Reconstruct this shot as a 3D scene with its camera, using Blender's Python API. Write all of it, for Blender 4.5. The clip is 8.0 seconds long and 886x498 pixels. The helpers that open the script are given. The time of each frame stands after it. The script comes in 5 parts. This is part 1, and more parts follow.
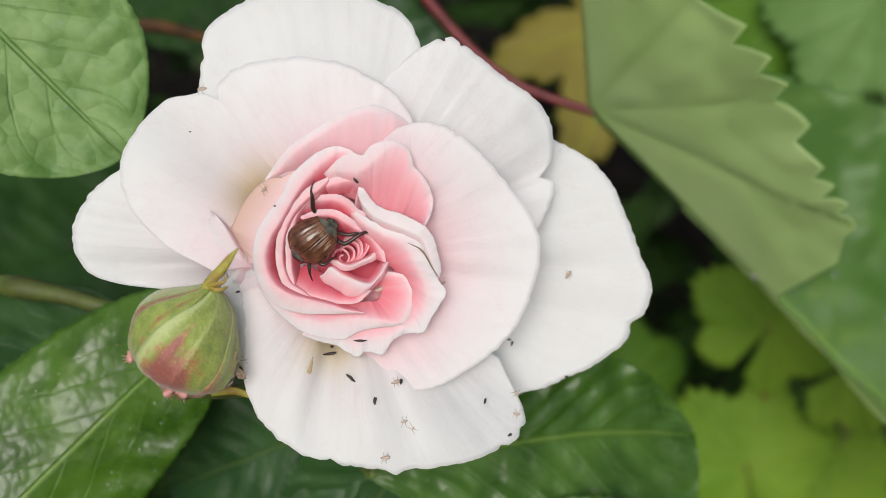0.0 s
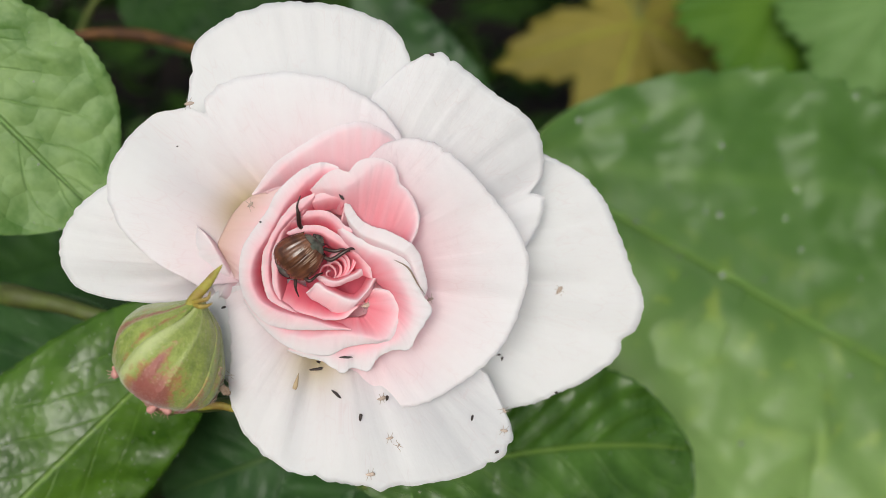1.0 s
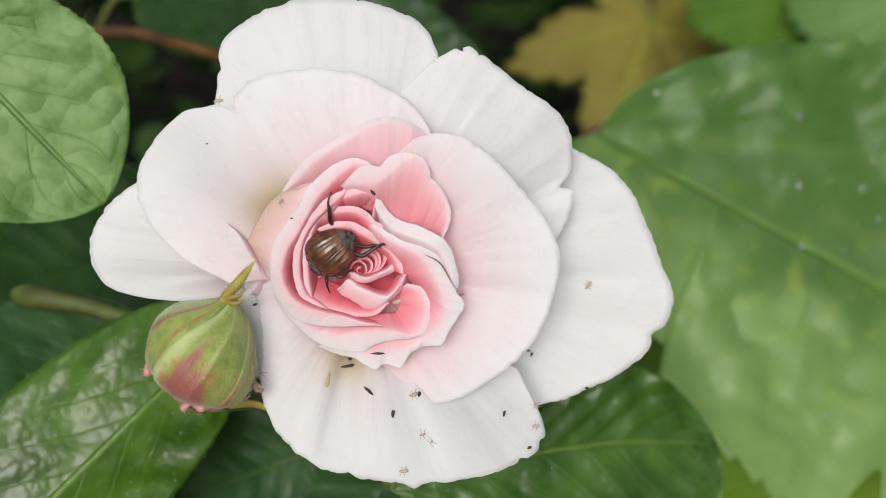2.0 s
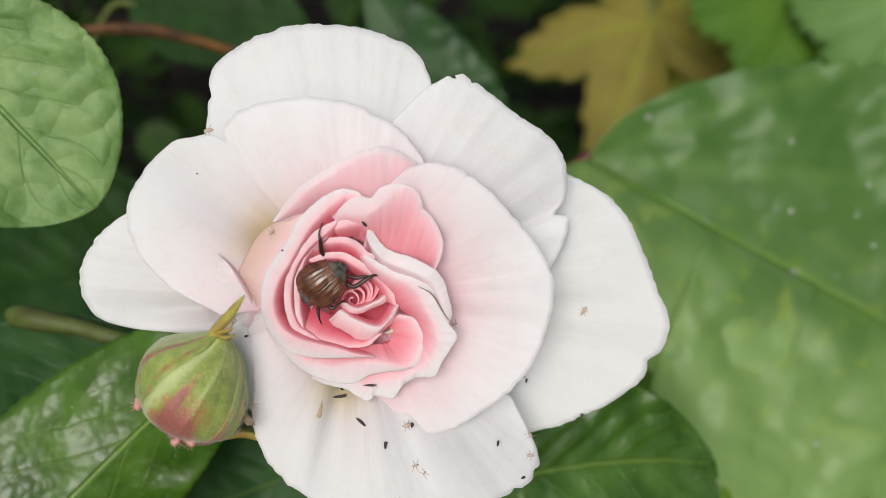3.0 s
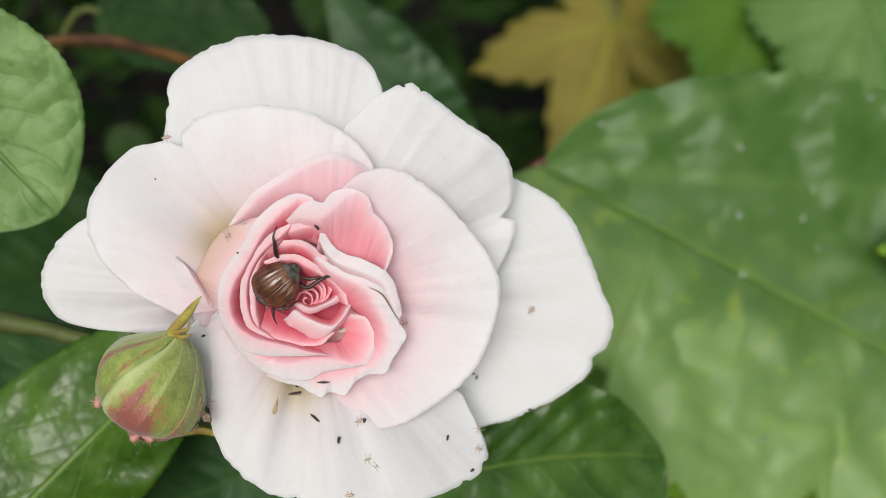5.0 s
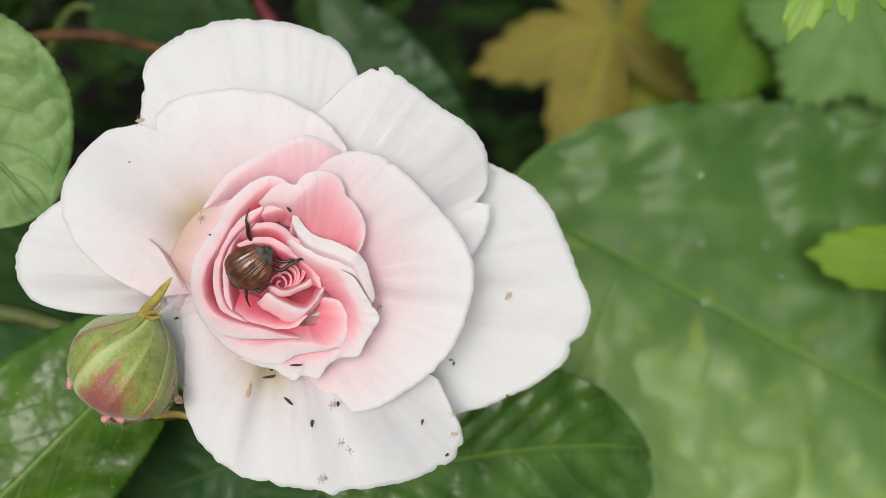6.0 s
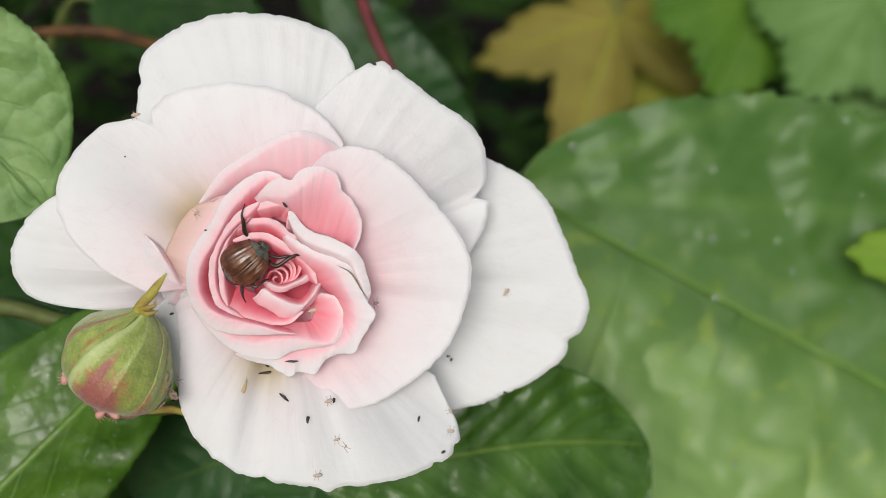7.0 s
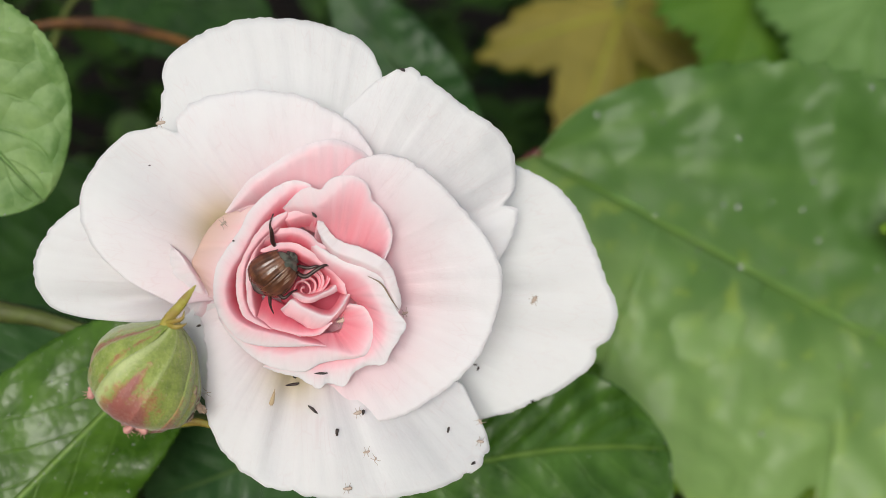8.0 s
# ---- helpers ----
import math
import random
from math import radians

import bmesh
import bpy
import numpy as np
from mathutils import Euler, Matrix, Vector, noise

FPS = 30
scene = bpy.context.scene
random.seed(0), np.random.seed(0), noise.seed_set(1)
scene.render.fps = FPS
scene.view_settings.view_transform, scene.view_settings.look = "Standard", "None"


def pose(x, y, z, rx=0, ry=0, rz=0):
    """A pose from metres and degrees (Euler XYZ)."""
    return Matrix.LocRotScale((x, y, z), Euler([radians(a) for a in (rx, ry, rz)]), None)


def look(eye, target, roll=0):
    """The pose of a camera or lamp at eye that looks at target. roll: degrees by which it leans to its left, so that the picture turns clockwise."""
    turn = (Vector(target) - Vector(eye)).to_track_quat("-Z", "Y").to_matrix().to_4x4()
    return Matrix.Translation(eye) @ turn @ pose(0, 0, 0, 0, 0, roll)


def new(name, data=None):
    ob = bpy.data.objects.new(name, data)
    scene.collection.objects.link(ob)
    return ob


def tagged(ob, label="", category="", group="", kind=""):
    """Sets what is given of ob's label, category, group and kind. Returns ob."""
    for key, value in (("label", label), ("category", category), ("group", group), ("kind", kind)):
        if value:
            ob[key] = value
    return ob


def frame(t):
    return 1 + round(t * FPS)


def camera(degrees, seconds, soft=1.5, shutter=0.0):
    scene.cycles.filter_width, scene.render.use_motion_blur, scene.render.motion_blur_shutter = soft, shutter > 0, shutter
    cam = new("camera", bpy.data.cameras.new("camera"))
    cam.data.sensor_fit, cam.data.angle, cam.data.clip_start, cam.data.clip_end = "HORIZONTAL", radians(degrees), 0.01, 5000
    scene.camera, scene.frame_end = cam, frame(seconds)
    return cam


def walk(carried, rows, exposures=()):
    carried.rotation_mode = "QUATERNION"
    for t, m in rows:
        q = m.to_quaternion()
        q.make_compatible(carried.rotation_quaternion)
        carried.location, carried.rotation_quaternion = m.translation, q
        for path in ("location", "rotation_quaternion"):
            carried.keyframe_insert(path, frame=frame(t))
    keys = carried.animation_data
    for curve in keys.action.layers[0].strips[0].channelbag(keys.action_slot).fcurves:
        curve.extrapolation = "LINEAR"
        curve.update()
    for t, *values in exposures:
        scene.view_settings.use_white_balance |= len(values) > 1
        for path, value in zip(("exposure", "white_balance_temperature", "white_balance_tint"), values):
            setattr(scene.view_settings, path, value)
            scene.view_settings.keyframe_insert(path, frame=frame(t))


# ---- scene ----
# ---------------------------------------------------------------- camera
cam = camera(45.0, 8.0, soft=0.4)
cam.data.dof.use_dof = True
cam.data.dof.focus_distance = 0.198
cam.data.dof.aperture_fstop = 11.0
PATH = [
    (0, (-0.00131, -0.00908, 0.72593), (0.00095, 0.13715, 0.60463), 1.25),
    (0.2, (-0.00086, -0.01217, 0.72167), (0.00033, 0.13411, 0.60042), 0.80),
    (0.3, (0.00216, -0.01015, 0.72389), (0.00282, 0.13616, 0.60267), 0.58),
    (0.4, (0.00704, -0.00936, 0.72461), (0.00716, 0.13697, 0.60341), 0.36),
    (0.5, (0.00896, -0.01035, 0.72317), (0.00855, 0.13600, 0.60200), 0.13),
    (0.6, (0.00704, -0.01155, 0.72164), (0.00640, 0.13457, 0.60020), 0.25),
    (0.7, (0.00274, -0.01141, 0.72175), (0.00187, 0.13448, 0.60004), 0.37),
    (0.8, (-0.00011, -0.00945, 0.72406), (-0.00122, 0.13622, 0.60208), 0.49),
    (1, (0.00499, -0.00521, 0.72889), (0.00342, 0.13999, 0.60637), 0.74),
    (1.1, (0.00945, -0.00635, 0.72782), (0.00839, 0.13924, 0.60575), 0.76),
    (1.2, (0.00902, -0.00877, 0.72529), (0.00847, 0.13720, 0.60367), 0.79),
    (1.3, (0.00281, -0.00963, 0.72463), (0.00277, 0.13672, 0.60346), 0.81),
    (1.4, (-0.00262, -0.01083, 0.72354), (-0.00214, 0.13589, 0.60282), 0.84),
    (1.5, (-0.00383, -0.01172, 0.72283), (-0.00284, 0.13538, 0.60257), 0.87),
    (1.6, (-0.00297, -0.00912, 0.72508), (-0.00354, 0.13752, 0.60426), 0.41),
    (1.7, (0.00033, -0.00671, 0.72710), (-0.00181, 0.13946, 0.60573), -0.04),
    (2.8, (-0.00318, -0.00536, 0.72587), (-0.00417, 0.14024, 0.60381), 0.44),
    (2.9, (-0.00054, -0.00107, 0.73041), (-0.00258, 0.14374, 0.60742), 0.05),
    (3, (0.00212, 0.00085, 0.73215), (-0.00096, 0.14485, 0.60823), -0.33),
    (3.1, (0.00033, -0.00151, 0.73001), (-0.00283, 0.14289, 0.60657), -0.40),
    (3.2, (-0.00229, -0.00551, 0.72597), (-0.00554, 0.13930, 0.60300), -0.47),
    (3.3, (-0.00220, -0.00864, 0.72283), (-0.00555, 0.13657, 0.60035), -0.53),
    (3.4, (0.00149, -0.00893, 0.72296), (-0.00195, 0.13668, 0.60095), -0.60),
    (3.5, (0.00659, -0.00681, 0.72597), (0.00306, 0.13920, 0.60444), -0.67),
    (3.6, (0.00710, -0.00340, 0.73094), (0.00411, 0.14278, 0.60960), -0.52),
    (3.7, (0.00516, -0.00301, 0.73236), (0.00270, 0.14334, 0.61121), -0.37),
    (3.8, (0.00139, -0.00504, 0.73087), (-0.00053, 0.14147, 0.60991), -0.22),
    (3.9, (-0.00090, -0.00888, 0.72713), (-0.00228, 0.13779, 0.60636), -0.07),
    (4, (0.00161, -0.01118, 0.72521), (0.00078, 0.13564, 0.60462), 0.08),
    (4.1, (0.00484, -0.00989, 0.72727), (0.00420, 0.13660, 0.60628), 0.10),
    (4.2, (0.00608, -0.00730, 0.73092), (0.00562, 0.13885, 0.60951), 0.13),
    (4.3, (0.00373, -0.00537, 0.73375), (0.00346, 0.14044, 0.61195), 0.15),
    (4.4, (0.00115, -0.00515, 0.73455), (0.00107, 0.14033, 0.61233), 0.18),
    (4.5, (0.00213, -0.00642, 0.73357), (0.00224, 0.13872, 0.61095), 0.20),
    (4.6, (0.00405, -0.00739, 0.73289), (0.00442, 0.13755, 0.61004), 0.29),
    (4.7, (0.00733, -0.00777, 0.73294), (0.00796, 0.13698, 0.60986), 0.38),
    (4.8, (0.00908, -0.00693, 0.73441), (0.00999, 0.13761, 0.61110), 0.47),
    (4.9, (0.00815, -0.00563, 0.73640), (0.00932, 0.13871, 0.61285), 0.56),
    (5, (0.00682, -0.00506, 0.73752), (0.00825, 0.13908, 0.61374), 0.64),
    (5.1, (0.00793, -0.00638, 0.73578), (0.00880, 0.13858, 0.61296), 0.34),
    (5.2, (0.01219, -0.00865, 0.73296), (0.01250, 0.13714, 0.61111), 0.05),
    (6.3, (0.01413, -0.00797, 0.73441), (0.01317, 0.13679, 0.61136), 0.22),
    (6.4, (0.01117, -0.00503, 0.73748), (0.01088, 0.13898, 0.61355), 0.54),
    (6.5, (0.01046, -0.00308, 0.73940), (0.01082, 0.14017, 0.61459), 0.86),
    (6.6, (0.01149, -0.00347, 0.73862), (0.01141, 0.13999, 0.61404), 0.71),
    (6.7, (0.01289, -0.00530, 0.73616), (0.01237, 0.13837, 0.61182), 0.55),
    (6.8, (0.01523, -0.00833, 0.73229), (0.01427, 0.13554, 0.60820), 0.40),
    (6.9, (0.01696, -0.00968, 0.73036), (0.01555, 0.13440, 0.60651), 0.24),
    (7, (0.01589, -0.00668, 0.73354), (0.01404, 0.13760, 0.60993), 0.08),
    (7.1, (0.01174, -0.00219, 0.73851), (0.01004, 0.14232, 0.61516), 0.10),
    (7.3, (0.01110, -0.00376, 0.73602), (0.00971, 0.14120, 0.61320), 0.12),
    (7.5, (0.01357, -0.01019, 0.72772), (0.01248, 0.13522, 0.60543), 0.15),
    (7.6, (0.01321, -0.00987, 0.72747), (0.01243, 0.13505, 0.60460), 0.21),
    (7.7, (0.01173, -0.00781, 0.72928), (0.01123, 0.13662, 0.60583), 0.27),
    (7.9, (0.00702, -0.00113, 0.73582), (0.00711, 0.14231, 0.61122), 0.39),
    (8, (0.00783, -0.00183, 0.73443), (0.00822, 0.14110, 0.60926), 0.45),
]
walk(cam, [(t, look(eye, target, roll)) for t, eye, target, roll in PATH])

# the bloom faces along +z of this pose; things near it are laid out in millimetres in it
FACE = look((0.01589, -0.00668, 0.73354), (0.01404, 0.13760, 0.60993), 0.08)
FACE.translation = (-0.01755, 0.14323, 0.59708)
MM = 0.001

# ---------------------------------------------------------------- light: bright overcast garden
world = bpy.data.worlds.new("overcast_sky")
scene.world = world
world.use_nodes = True
wn = world.node_tree
sky = wn.nodes.new("ShaderNodeTexSky")
sky.sky_type = "NISHITA"
sky.sun_disc = False
sky.sun_elevation, sky.sun_rotation = radians(46), radians(190)
sky.air_density, sky.dust_density, sky.ozone_density = 1.0, 6.0, 0.4
wn.links.new(sky.outputs[0], wn.nodes["Background"].inputs[0])
wn.nodes["Background"].inputs[1].default_value = 0.095
sun = new("sun", bpy.data.lights.new("sun", "SUN"))
sun.data.energy, sun.data.angle, sun.data.color = 2.0, radians(30), (0.968, 0.99, 0.973)
sun.matrix_world = look((-0.4, -2.2, 3.0), (0, 0.14, 0.6))
scene.view_settings.exposure = -0.02


# ---------------------------------------------------------------- materials
def nodes_of(name):
    mat = bpy.data.materials.new(name)
    mat.use_nodes = True
    nt = mat.node_tree
    return mat, nt, nt.nodes["Principled BSDF"], nt.nodes["Material Output"]


def node(nt, kind, links=(), **values):
    n = nt.nodes.new(kind)
    for key, value in values.items():
        if key == "op":
            n.operation = value
        elif key == "clamp":
            n.use_clamp = value
    for slot, src in links:
        if isinstance(src, bpy.types.NodeSocket):
            nt.links.new(src, n.inputs[slot])
        else:
            n.inputs[slot].default_value = src
    return n


def attr(nt, name):
    n = nt.nodes.new("ShaderNodeAttribute")
    n.attribute_name = name
    return n.outputs["Fac"]


def calc(nt, op, a, b=0.0, c=0.0, clamp=False):
    return node(nt, "ShaderNodeMath", ((0, a), (1, b), (2, c)), op=op, clamp=clamp).outputs[0]


def ramp01(nt, x, lo, hi):
    n = nt.nodes.new("ShaderNodeMapRange")
    n.interpolation_type = "SMOOTHSTEP"
    for slot, v in ((0, x), (1, lo), (2, hi)):
        if isinstance(v, bpy.types.NodeSocket):
            nt.links.new(v, n.inputs[slot])
        else:
            n.inputs[slot].default_value = v
    return n.outputs[0]


def mix(nt, fac, a, b):
    n = nt.nodes.new("ShaderNodeMix")
    n.data_type = "RGBA"
    for slot, v in ((0, fac), (6, a), (7, b)):
        if isinstance(v, bpy.types.NodeSocket):
            nt.links.new(v, n.inputs[slot])
        elif slot == 0:
            n.inputs[slot].default_value = v
        else:
            n.inputs[slot].default_value = (*v, 1.0)
    return n.outputs[2]


def noise_at(nt, vector, scale, detail=3.0, rough=0.55):
    n = nt.nodes.new("ShaderNodeTexNoise")
    n.inputs["Scale"].default_value = scale
    n.inputs["Detail"].default_value = detail
    n.inputs["Roughness"].default_value = rough
    if vector is not None:
        nt.links.new(vector, n.inputs["Vector"])
    return n.outputs["Fac"]


def object_xyz(nt):
    return nt.nodes.new("ShaderNodeTexCoord").outputs["Object"]


def bump(nt, bsdf, height, strength, distance):
    n = node(nt, "ShaderNodeBump", (("Height", height), ("Strength", strength), ("Distance", distance)))
    nt.links.new(n.outputs[0], bsdf.inputs["Normal"])
    return n.outputs[0]


def thin(nt, bsdf, out, colour, amount):
    """Lets light through a thin petal or leaf."""
    tr = nt.nodes.new("ShaderNodeBsdfTranslucent")
    nt.links.new(colour, tr.inputs[0])
    m = nt.nodes.new("ShaderNodeMixShader")
    m.inputs[0].default_value = amount
    nt.links.new(bsdf.outputs[0], m.inputs[1])
    nt.links.new(tr.outputs[0], m.inputs[2])
    nt.links.new(m.outputs[0], out.inputs[0])


def petal_material():
    mat, nt, bsdf, out = nodes_of("rose_petal")
    pink, cream = attr(nt, "pink"), attr(nt, "cream")
    across, along = attr(nt, "across"), attr(nt, "along")
    fine = node(nt, "ShaderNodeCombineXYZ", ((0, calc(nt, "MULTIPLY", across, 1.0)), (1, calc(nt, "MULTIPLY", along, 0.12)), (2, 0.0))).outputs[0]
    streak = noise_at(nt, fine, 1.6, 3.0)
    branch = noise_at(nt, fine, 0.55, 2.0)
    blotch = noise_at(nt, object_xyz(nt), 140.0, 3.0)
    white = mix(nt, blotch, (0.885, 0.90, 0.91), (0.845, 0.86, 0.873))
    tint = calc(nt, "ADD", pink, calc(nt, "MULTIPLY", calc(nt, "SUBTRACT", blotch, 0.5), 0.10), clamp=True)
    pale = mix(nt, ramp01(nt, tint, 0.0, 0.55), white, (0.96, 0.62, 0.68))
    rosy = mix(nt, ramp01(nt, tint, 0.4, 1.0), pale, (0.95, 0.20, 0.29))
    # cream of the petal base, darkened to include the shade in the hollows
    warm = mix(nt, cream, rosy, (0.63, 0.54, 0.28))
    warp = node(nt, "ShaderNodeCombineXYZ", ((0, calc(nt, "MULTIPLY_ADD", branch, 1.6, calc(nt, "MULTIPLY", across, 0.75))), (1, calc(nt, "MULTIPLY", along, 0.16)), (2, 0.0))).outputs[0]
    net = nt.nodes.new("ShaderNodeTexVoronoi")
    net.feature = "DISTANCE_TO_EDGE"
    net.inputs["Scale"].default_value = 1.0
    nt.links.new(warp, net.inputs["Vector"])
    vein = calc(nt, "MULTIPLY", ramp01(nt, net.outputs["Distance"], 0.05, 0.0), ramp01(nt, blotch, 0.35, 0.7))
    col = mix(nt, calc(nt, "MULTIPLY", vein, 0.10), warm, (0.70, 0.46, 0.46))
    nt.links.new(col, bsdf.inputs["Base Color"])
    bsdf.inputs["Roughness"].default_value = 0.55
    bsdf.inputs["Specular IOR Level"].default_value = 0.25
    bsdf.inputs["Sheen Weight"].default_value = 0.15
    height = calc(nt, "SUBTRACT", calc(nt, "ADD", calc(nt, "MULTIPLY", streak, 0.4), branch), calc(nt, "MULTIPLY", vein, 0.15))
    crumple = noise_at(nt, object_xyz(nt), 330.0, 4.0, 0.6)
    height = calc(nt, "ADD", height, calc(nt, "MULTIPLY", crumple, 1.0))
    bump(nt, bsdf, height, 0.22, 0.0006)
    thin(nt, bsdf, out, col, 0.46)
    return mat


def leaf_material(name, dark, light, rib, gloss, lateral=9.0, slant=3.2, blot=60.0, through_it=0.22, spots=0.0, rib_show=0.25, glow=None, spec=0.5, cell=420.0, dome=0.0, relief=0.0006):
    """A leaf blade: midrib and side veins follow its length and width, with mottling between them."""
    mat, nt, bsdf, out = nodes_of(name)
    across, along = attr(nt, "across"), attr(nt, "along")
    side = calc(nt, "ABSOLUTE", across)
    xyz = object_xyz(nt)
    wob = calc(nt, "MULTIPLY", calc(nt, "SUBTRACT", noise_at(nt, xyz, 45.0, 2.0), 0.5), 0.5)
    run = calc(nt, "ADD", calc(nt, "SUBTRACT", calc(nt, "MULTIPLY", along, lateral), calc(nt, "MULTIPLY", side, slant)), wob)
    tri = calc(nt, "ABSOLUTE", calc(nt, "SUBTRACT", calc(nt, "FRACT", run), 0.5))
    vein = ramp01(nt, tri, 0.44, 0.495)
    vein = calc(nt, "MULTIPLY", vein, ramp01(nt, side, 1.0, 0.2))
    mid = ramp01(nt, side, 0.035, 0.010)
    lines = calc(nt, "MAXIMUM", calc(nt, "MULTIPLY", vein, rib_show if lateral else 0.0), mid)
    lines = calc(nt, "MAXIMUM", lines, calc(nt, "MULTIPLY", attr(nt, "ray"), 0.55))
    patch = noise_at(nt, xyz, blot, 4.0, 0.6)
    grain = noise_at(nt, xyz, 900.0, 2.0)
    base = mix(nt, ramp01(nt, patch, 0.3, 0.72), dark, light)
    base = mix(nt, calc(nt, "MULTIPLY", ramp01(nt, grain, 0.3, 0.8), 0.25), base, light)
    if spots:
        fleck = ramp01(nt, noise_at(nt, xyz, 120.0, 2.0), 0.56, 0.63)
        fleck = calc(nt, "MULTIPLY", fleck, ramp01(nt, across, 0.35, -0.3))
        base = mix(nt, calc(nt, "MULTIPLY", fleck, spots), base, (0.32, 0.42, 0.04))
    if spots:
        # paler towards one margin, with the transition broken up by the patch noise
        base = mix(nt, calc(nt, "MULTIPLY", ramp01(nt, calc(nt, "ADD", across, calc(nt, "MULTIPLY", calc(nt, "SUBTRACT", patch, 0.5), 1.2)), 0.15, -0.65), 0.8), base, (0.26, 0.41, 0.135))
    col = mix(nt, lines, base, rib)
    nt.links.new(col, bsdf.inputs["Base Color"])
    rough = node(nt, "ShaderNodeMapRange", ((0, patch), (3, gloss), (4, gloss + 0.18))).outputs[0]
    nt.links.new(rough, bsdf.inputs["Roughness"])
    bsdf.inputs["Specular IOR Level"].default_value = spec
    cells = nt.nodes.new("ShaderNodeTexVoronoi")
    cells.inputs["Scale"].default_value = cell
    nt.links.new(xyz, cells.inputs["Vector"])
    height = calc(nt, "SUBTRACT", calc(nt, "MULTIPLY", cells.outputs["Distance"], 0.35), calc(nt, "MULTIPLY", lines, 1.0))
    height = calc(nt, "ADD", height, calc(nt, "MULTIPLY", patch, 0.8))
    if dome:
        height = calc(nt, "SUBTRACT", height, calc(nt, "MULTIPLY", calc(nt, "POWER", cells.outputs["Distance"], 1.6), dome))
    bump(nt, bsdf, height, 0.8, relief)
    if glow:
        shine = nt.nodes.new("ShaderNodeRGB")
        shine.outputs[0].default_value = (*glow, 1.0)
        thin(nt, bsdf, out, shine.outputs[0], through_it)
    else:
        thin(nt, bsdf, out, col, through_it)
    return mat


def mottled(name, dark, light, scale, rough, bump_by=0.0003, spec=0.4):
    mat, nt, bsdf, out = nodes_of(name)
    xyz = object_xyz(nt)
    n = noise_at(nt, xyz, scale, 4.0, 0.6)
    f = noise_at(nt, xyz, scale * 7, 2.0)
    col = mix(nt, ramp01(nt, n, 0.3, 0.7), dark, light)
    col = mix(nt, calc(nt, "MULTIPLY", f, 0.3), col, dark)
    nt.links.new(col, bsdf.inputs["Base Color"])
    bsdf.inputs["Roughness"].default_value = rough
    bsdf.inputs["Specular IOR Level"].default_value = spec
    bump(nt, bsdf, calc(nt, "ADD", n, calc(nt, "MULTIPLY", f, 0.4)), 0.5, bump_by)
    return mat


def sepal_material():
    mat, nt, bsdf, out = nodes_of("bud_sepal")
    flush, pale = attr(nt, "flush"), attr(nt, "pale")
    xyz = object_xyz(nt)
    n = noise_at(nt, xyz, 420.0, 5.0, 0.75)
    f = noise_at(nt, xyz, 1900.0, 2.0)
    green = mix(nt, ramp01(nt, n, 0.3, 0.7), (0.155, 0.225, 0.032), (0.295, 0.365, 0.078))
    green = mix(nt, calc(nt, "MULTIPLY", pale, 0.75), green, (0.44, 0.51, 0.23))
    red = calc(nt, "ADD", flush, calc(nt, "MULTIPLY", calc(nt, "SUBTRACT", n, 0.5), 2.6))
    red = calc(nt, "ADD", red, calc(nt, "MULTIPLY", calc(nt, "SUBTRACT", f, 0.5), 1.3))
    red = calc(nt, "MULTIPLY", ramp01(nt, red, 0.2, 0.85), ramp01(nt, flush, 0.0, 0.25))
    wine = mix(nt, ramp01(nt, flush, 0.5, 1.05), (0.30, 0.13, 0.05), (0.25, 0.06, 0.058))
    col = mix(nt, calc(nt, "MULTIPLY", red, 0.93), green, wine)
    col = mix(nt, calc(nt, "MULTIPLY", ramp01(nt, f, 0.56, 0.74), 0.30), col, (0.50, 0.44, 0.30))
    nt.links.new(col, bsdf.inputs["Base Color"])
    bsdf.inputs["Roughness"].default_value = 0.45
    bsdf.inputs["Sheen Weight"].default_value = 0.3
    bump(nt, bsdf, calc(nt, "ADD", calc(nt, "MULTIPLY", f, 0.8), n), 0.6, 0.0004)
    return mat


def shell_material():
    """Brown wing cases with fine grooves, darker along the outer and hind margins."""
    mat, nt, bsdf, out = nodes_of("wing_case")
    edge, along_it = attr(nt, "across"), attr(nt, "along")
    xyz = object_xyz(nt)
    n = noise_at(nt, xyz, 420.0, 4.0, 0.6)
    groove = calc(nt, "ABSOLUTE", calc(nt, "SUBTRACT", calc(nt, "FRACT", calc(nt, "MULTIPLY", edge, 7.0)), 0.5))
    col = mix(nt, ramp01(nt, n, 0.25, 0.75), (0.050, 0.020, 0.012), (0.16, 0.066, 0.031))
    col = mix(nt, calc(nt, "MULTIPLY", ramp01(nt, groove, 0.12, 0.0), 0.45), col, (0.05, 0.024, 0.014))
    col = mix(nt, ramp01(nt, edge, 0.78, 1.0), col, (0.014, 0.012, 0.010))
    col = mix(nt, ramp01(nt, along_it, 0.07, 0.01), col, (0.010, 0.010, 0.010))
    nt.links.new(col, bsdf.inputs["Base Color"])
    bsdf.inputs["Roughness"].default_value = 0.24
    bsdf.inputs["Specular IOR Level"].default_value = 0.6
    bump(nt, bsdf, calc(nt, "ADD", groove, calc(nt, "MULTIPLY", n, 1.2)), 0.4, 0.0003)
    return mat


def plain(name, colour, rough, metal=0.0, spec=0.5):
    mat, nt, bsdf, out = nodes_of(name)
    n = noise_at(nt, object_xyz(nt), 900.0, 2.0)
    col = mix(nt, n, colour, tuple(c * 0.7 for c in colour))
    nt.links.new(col, bsdf.inputs["Base Color"])
    bsdf.inputs["Roughness"].default_value = rough
    bsdf.inputs["Metallic"].default_value = metal
    bsdf.inputs["Specular IOR Level"].default_value = spec
    return mat


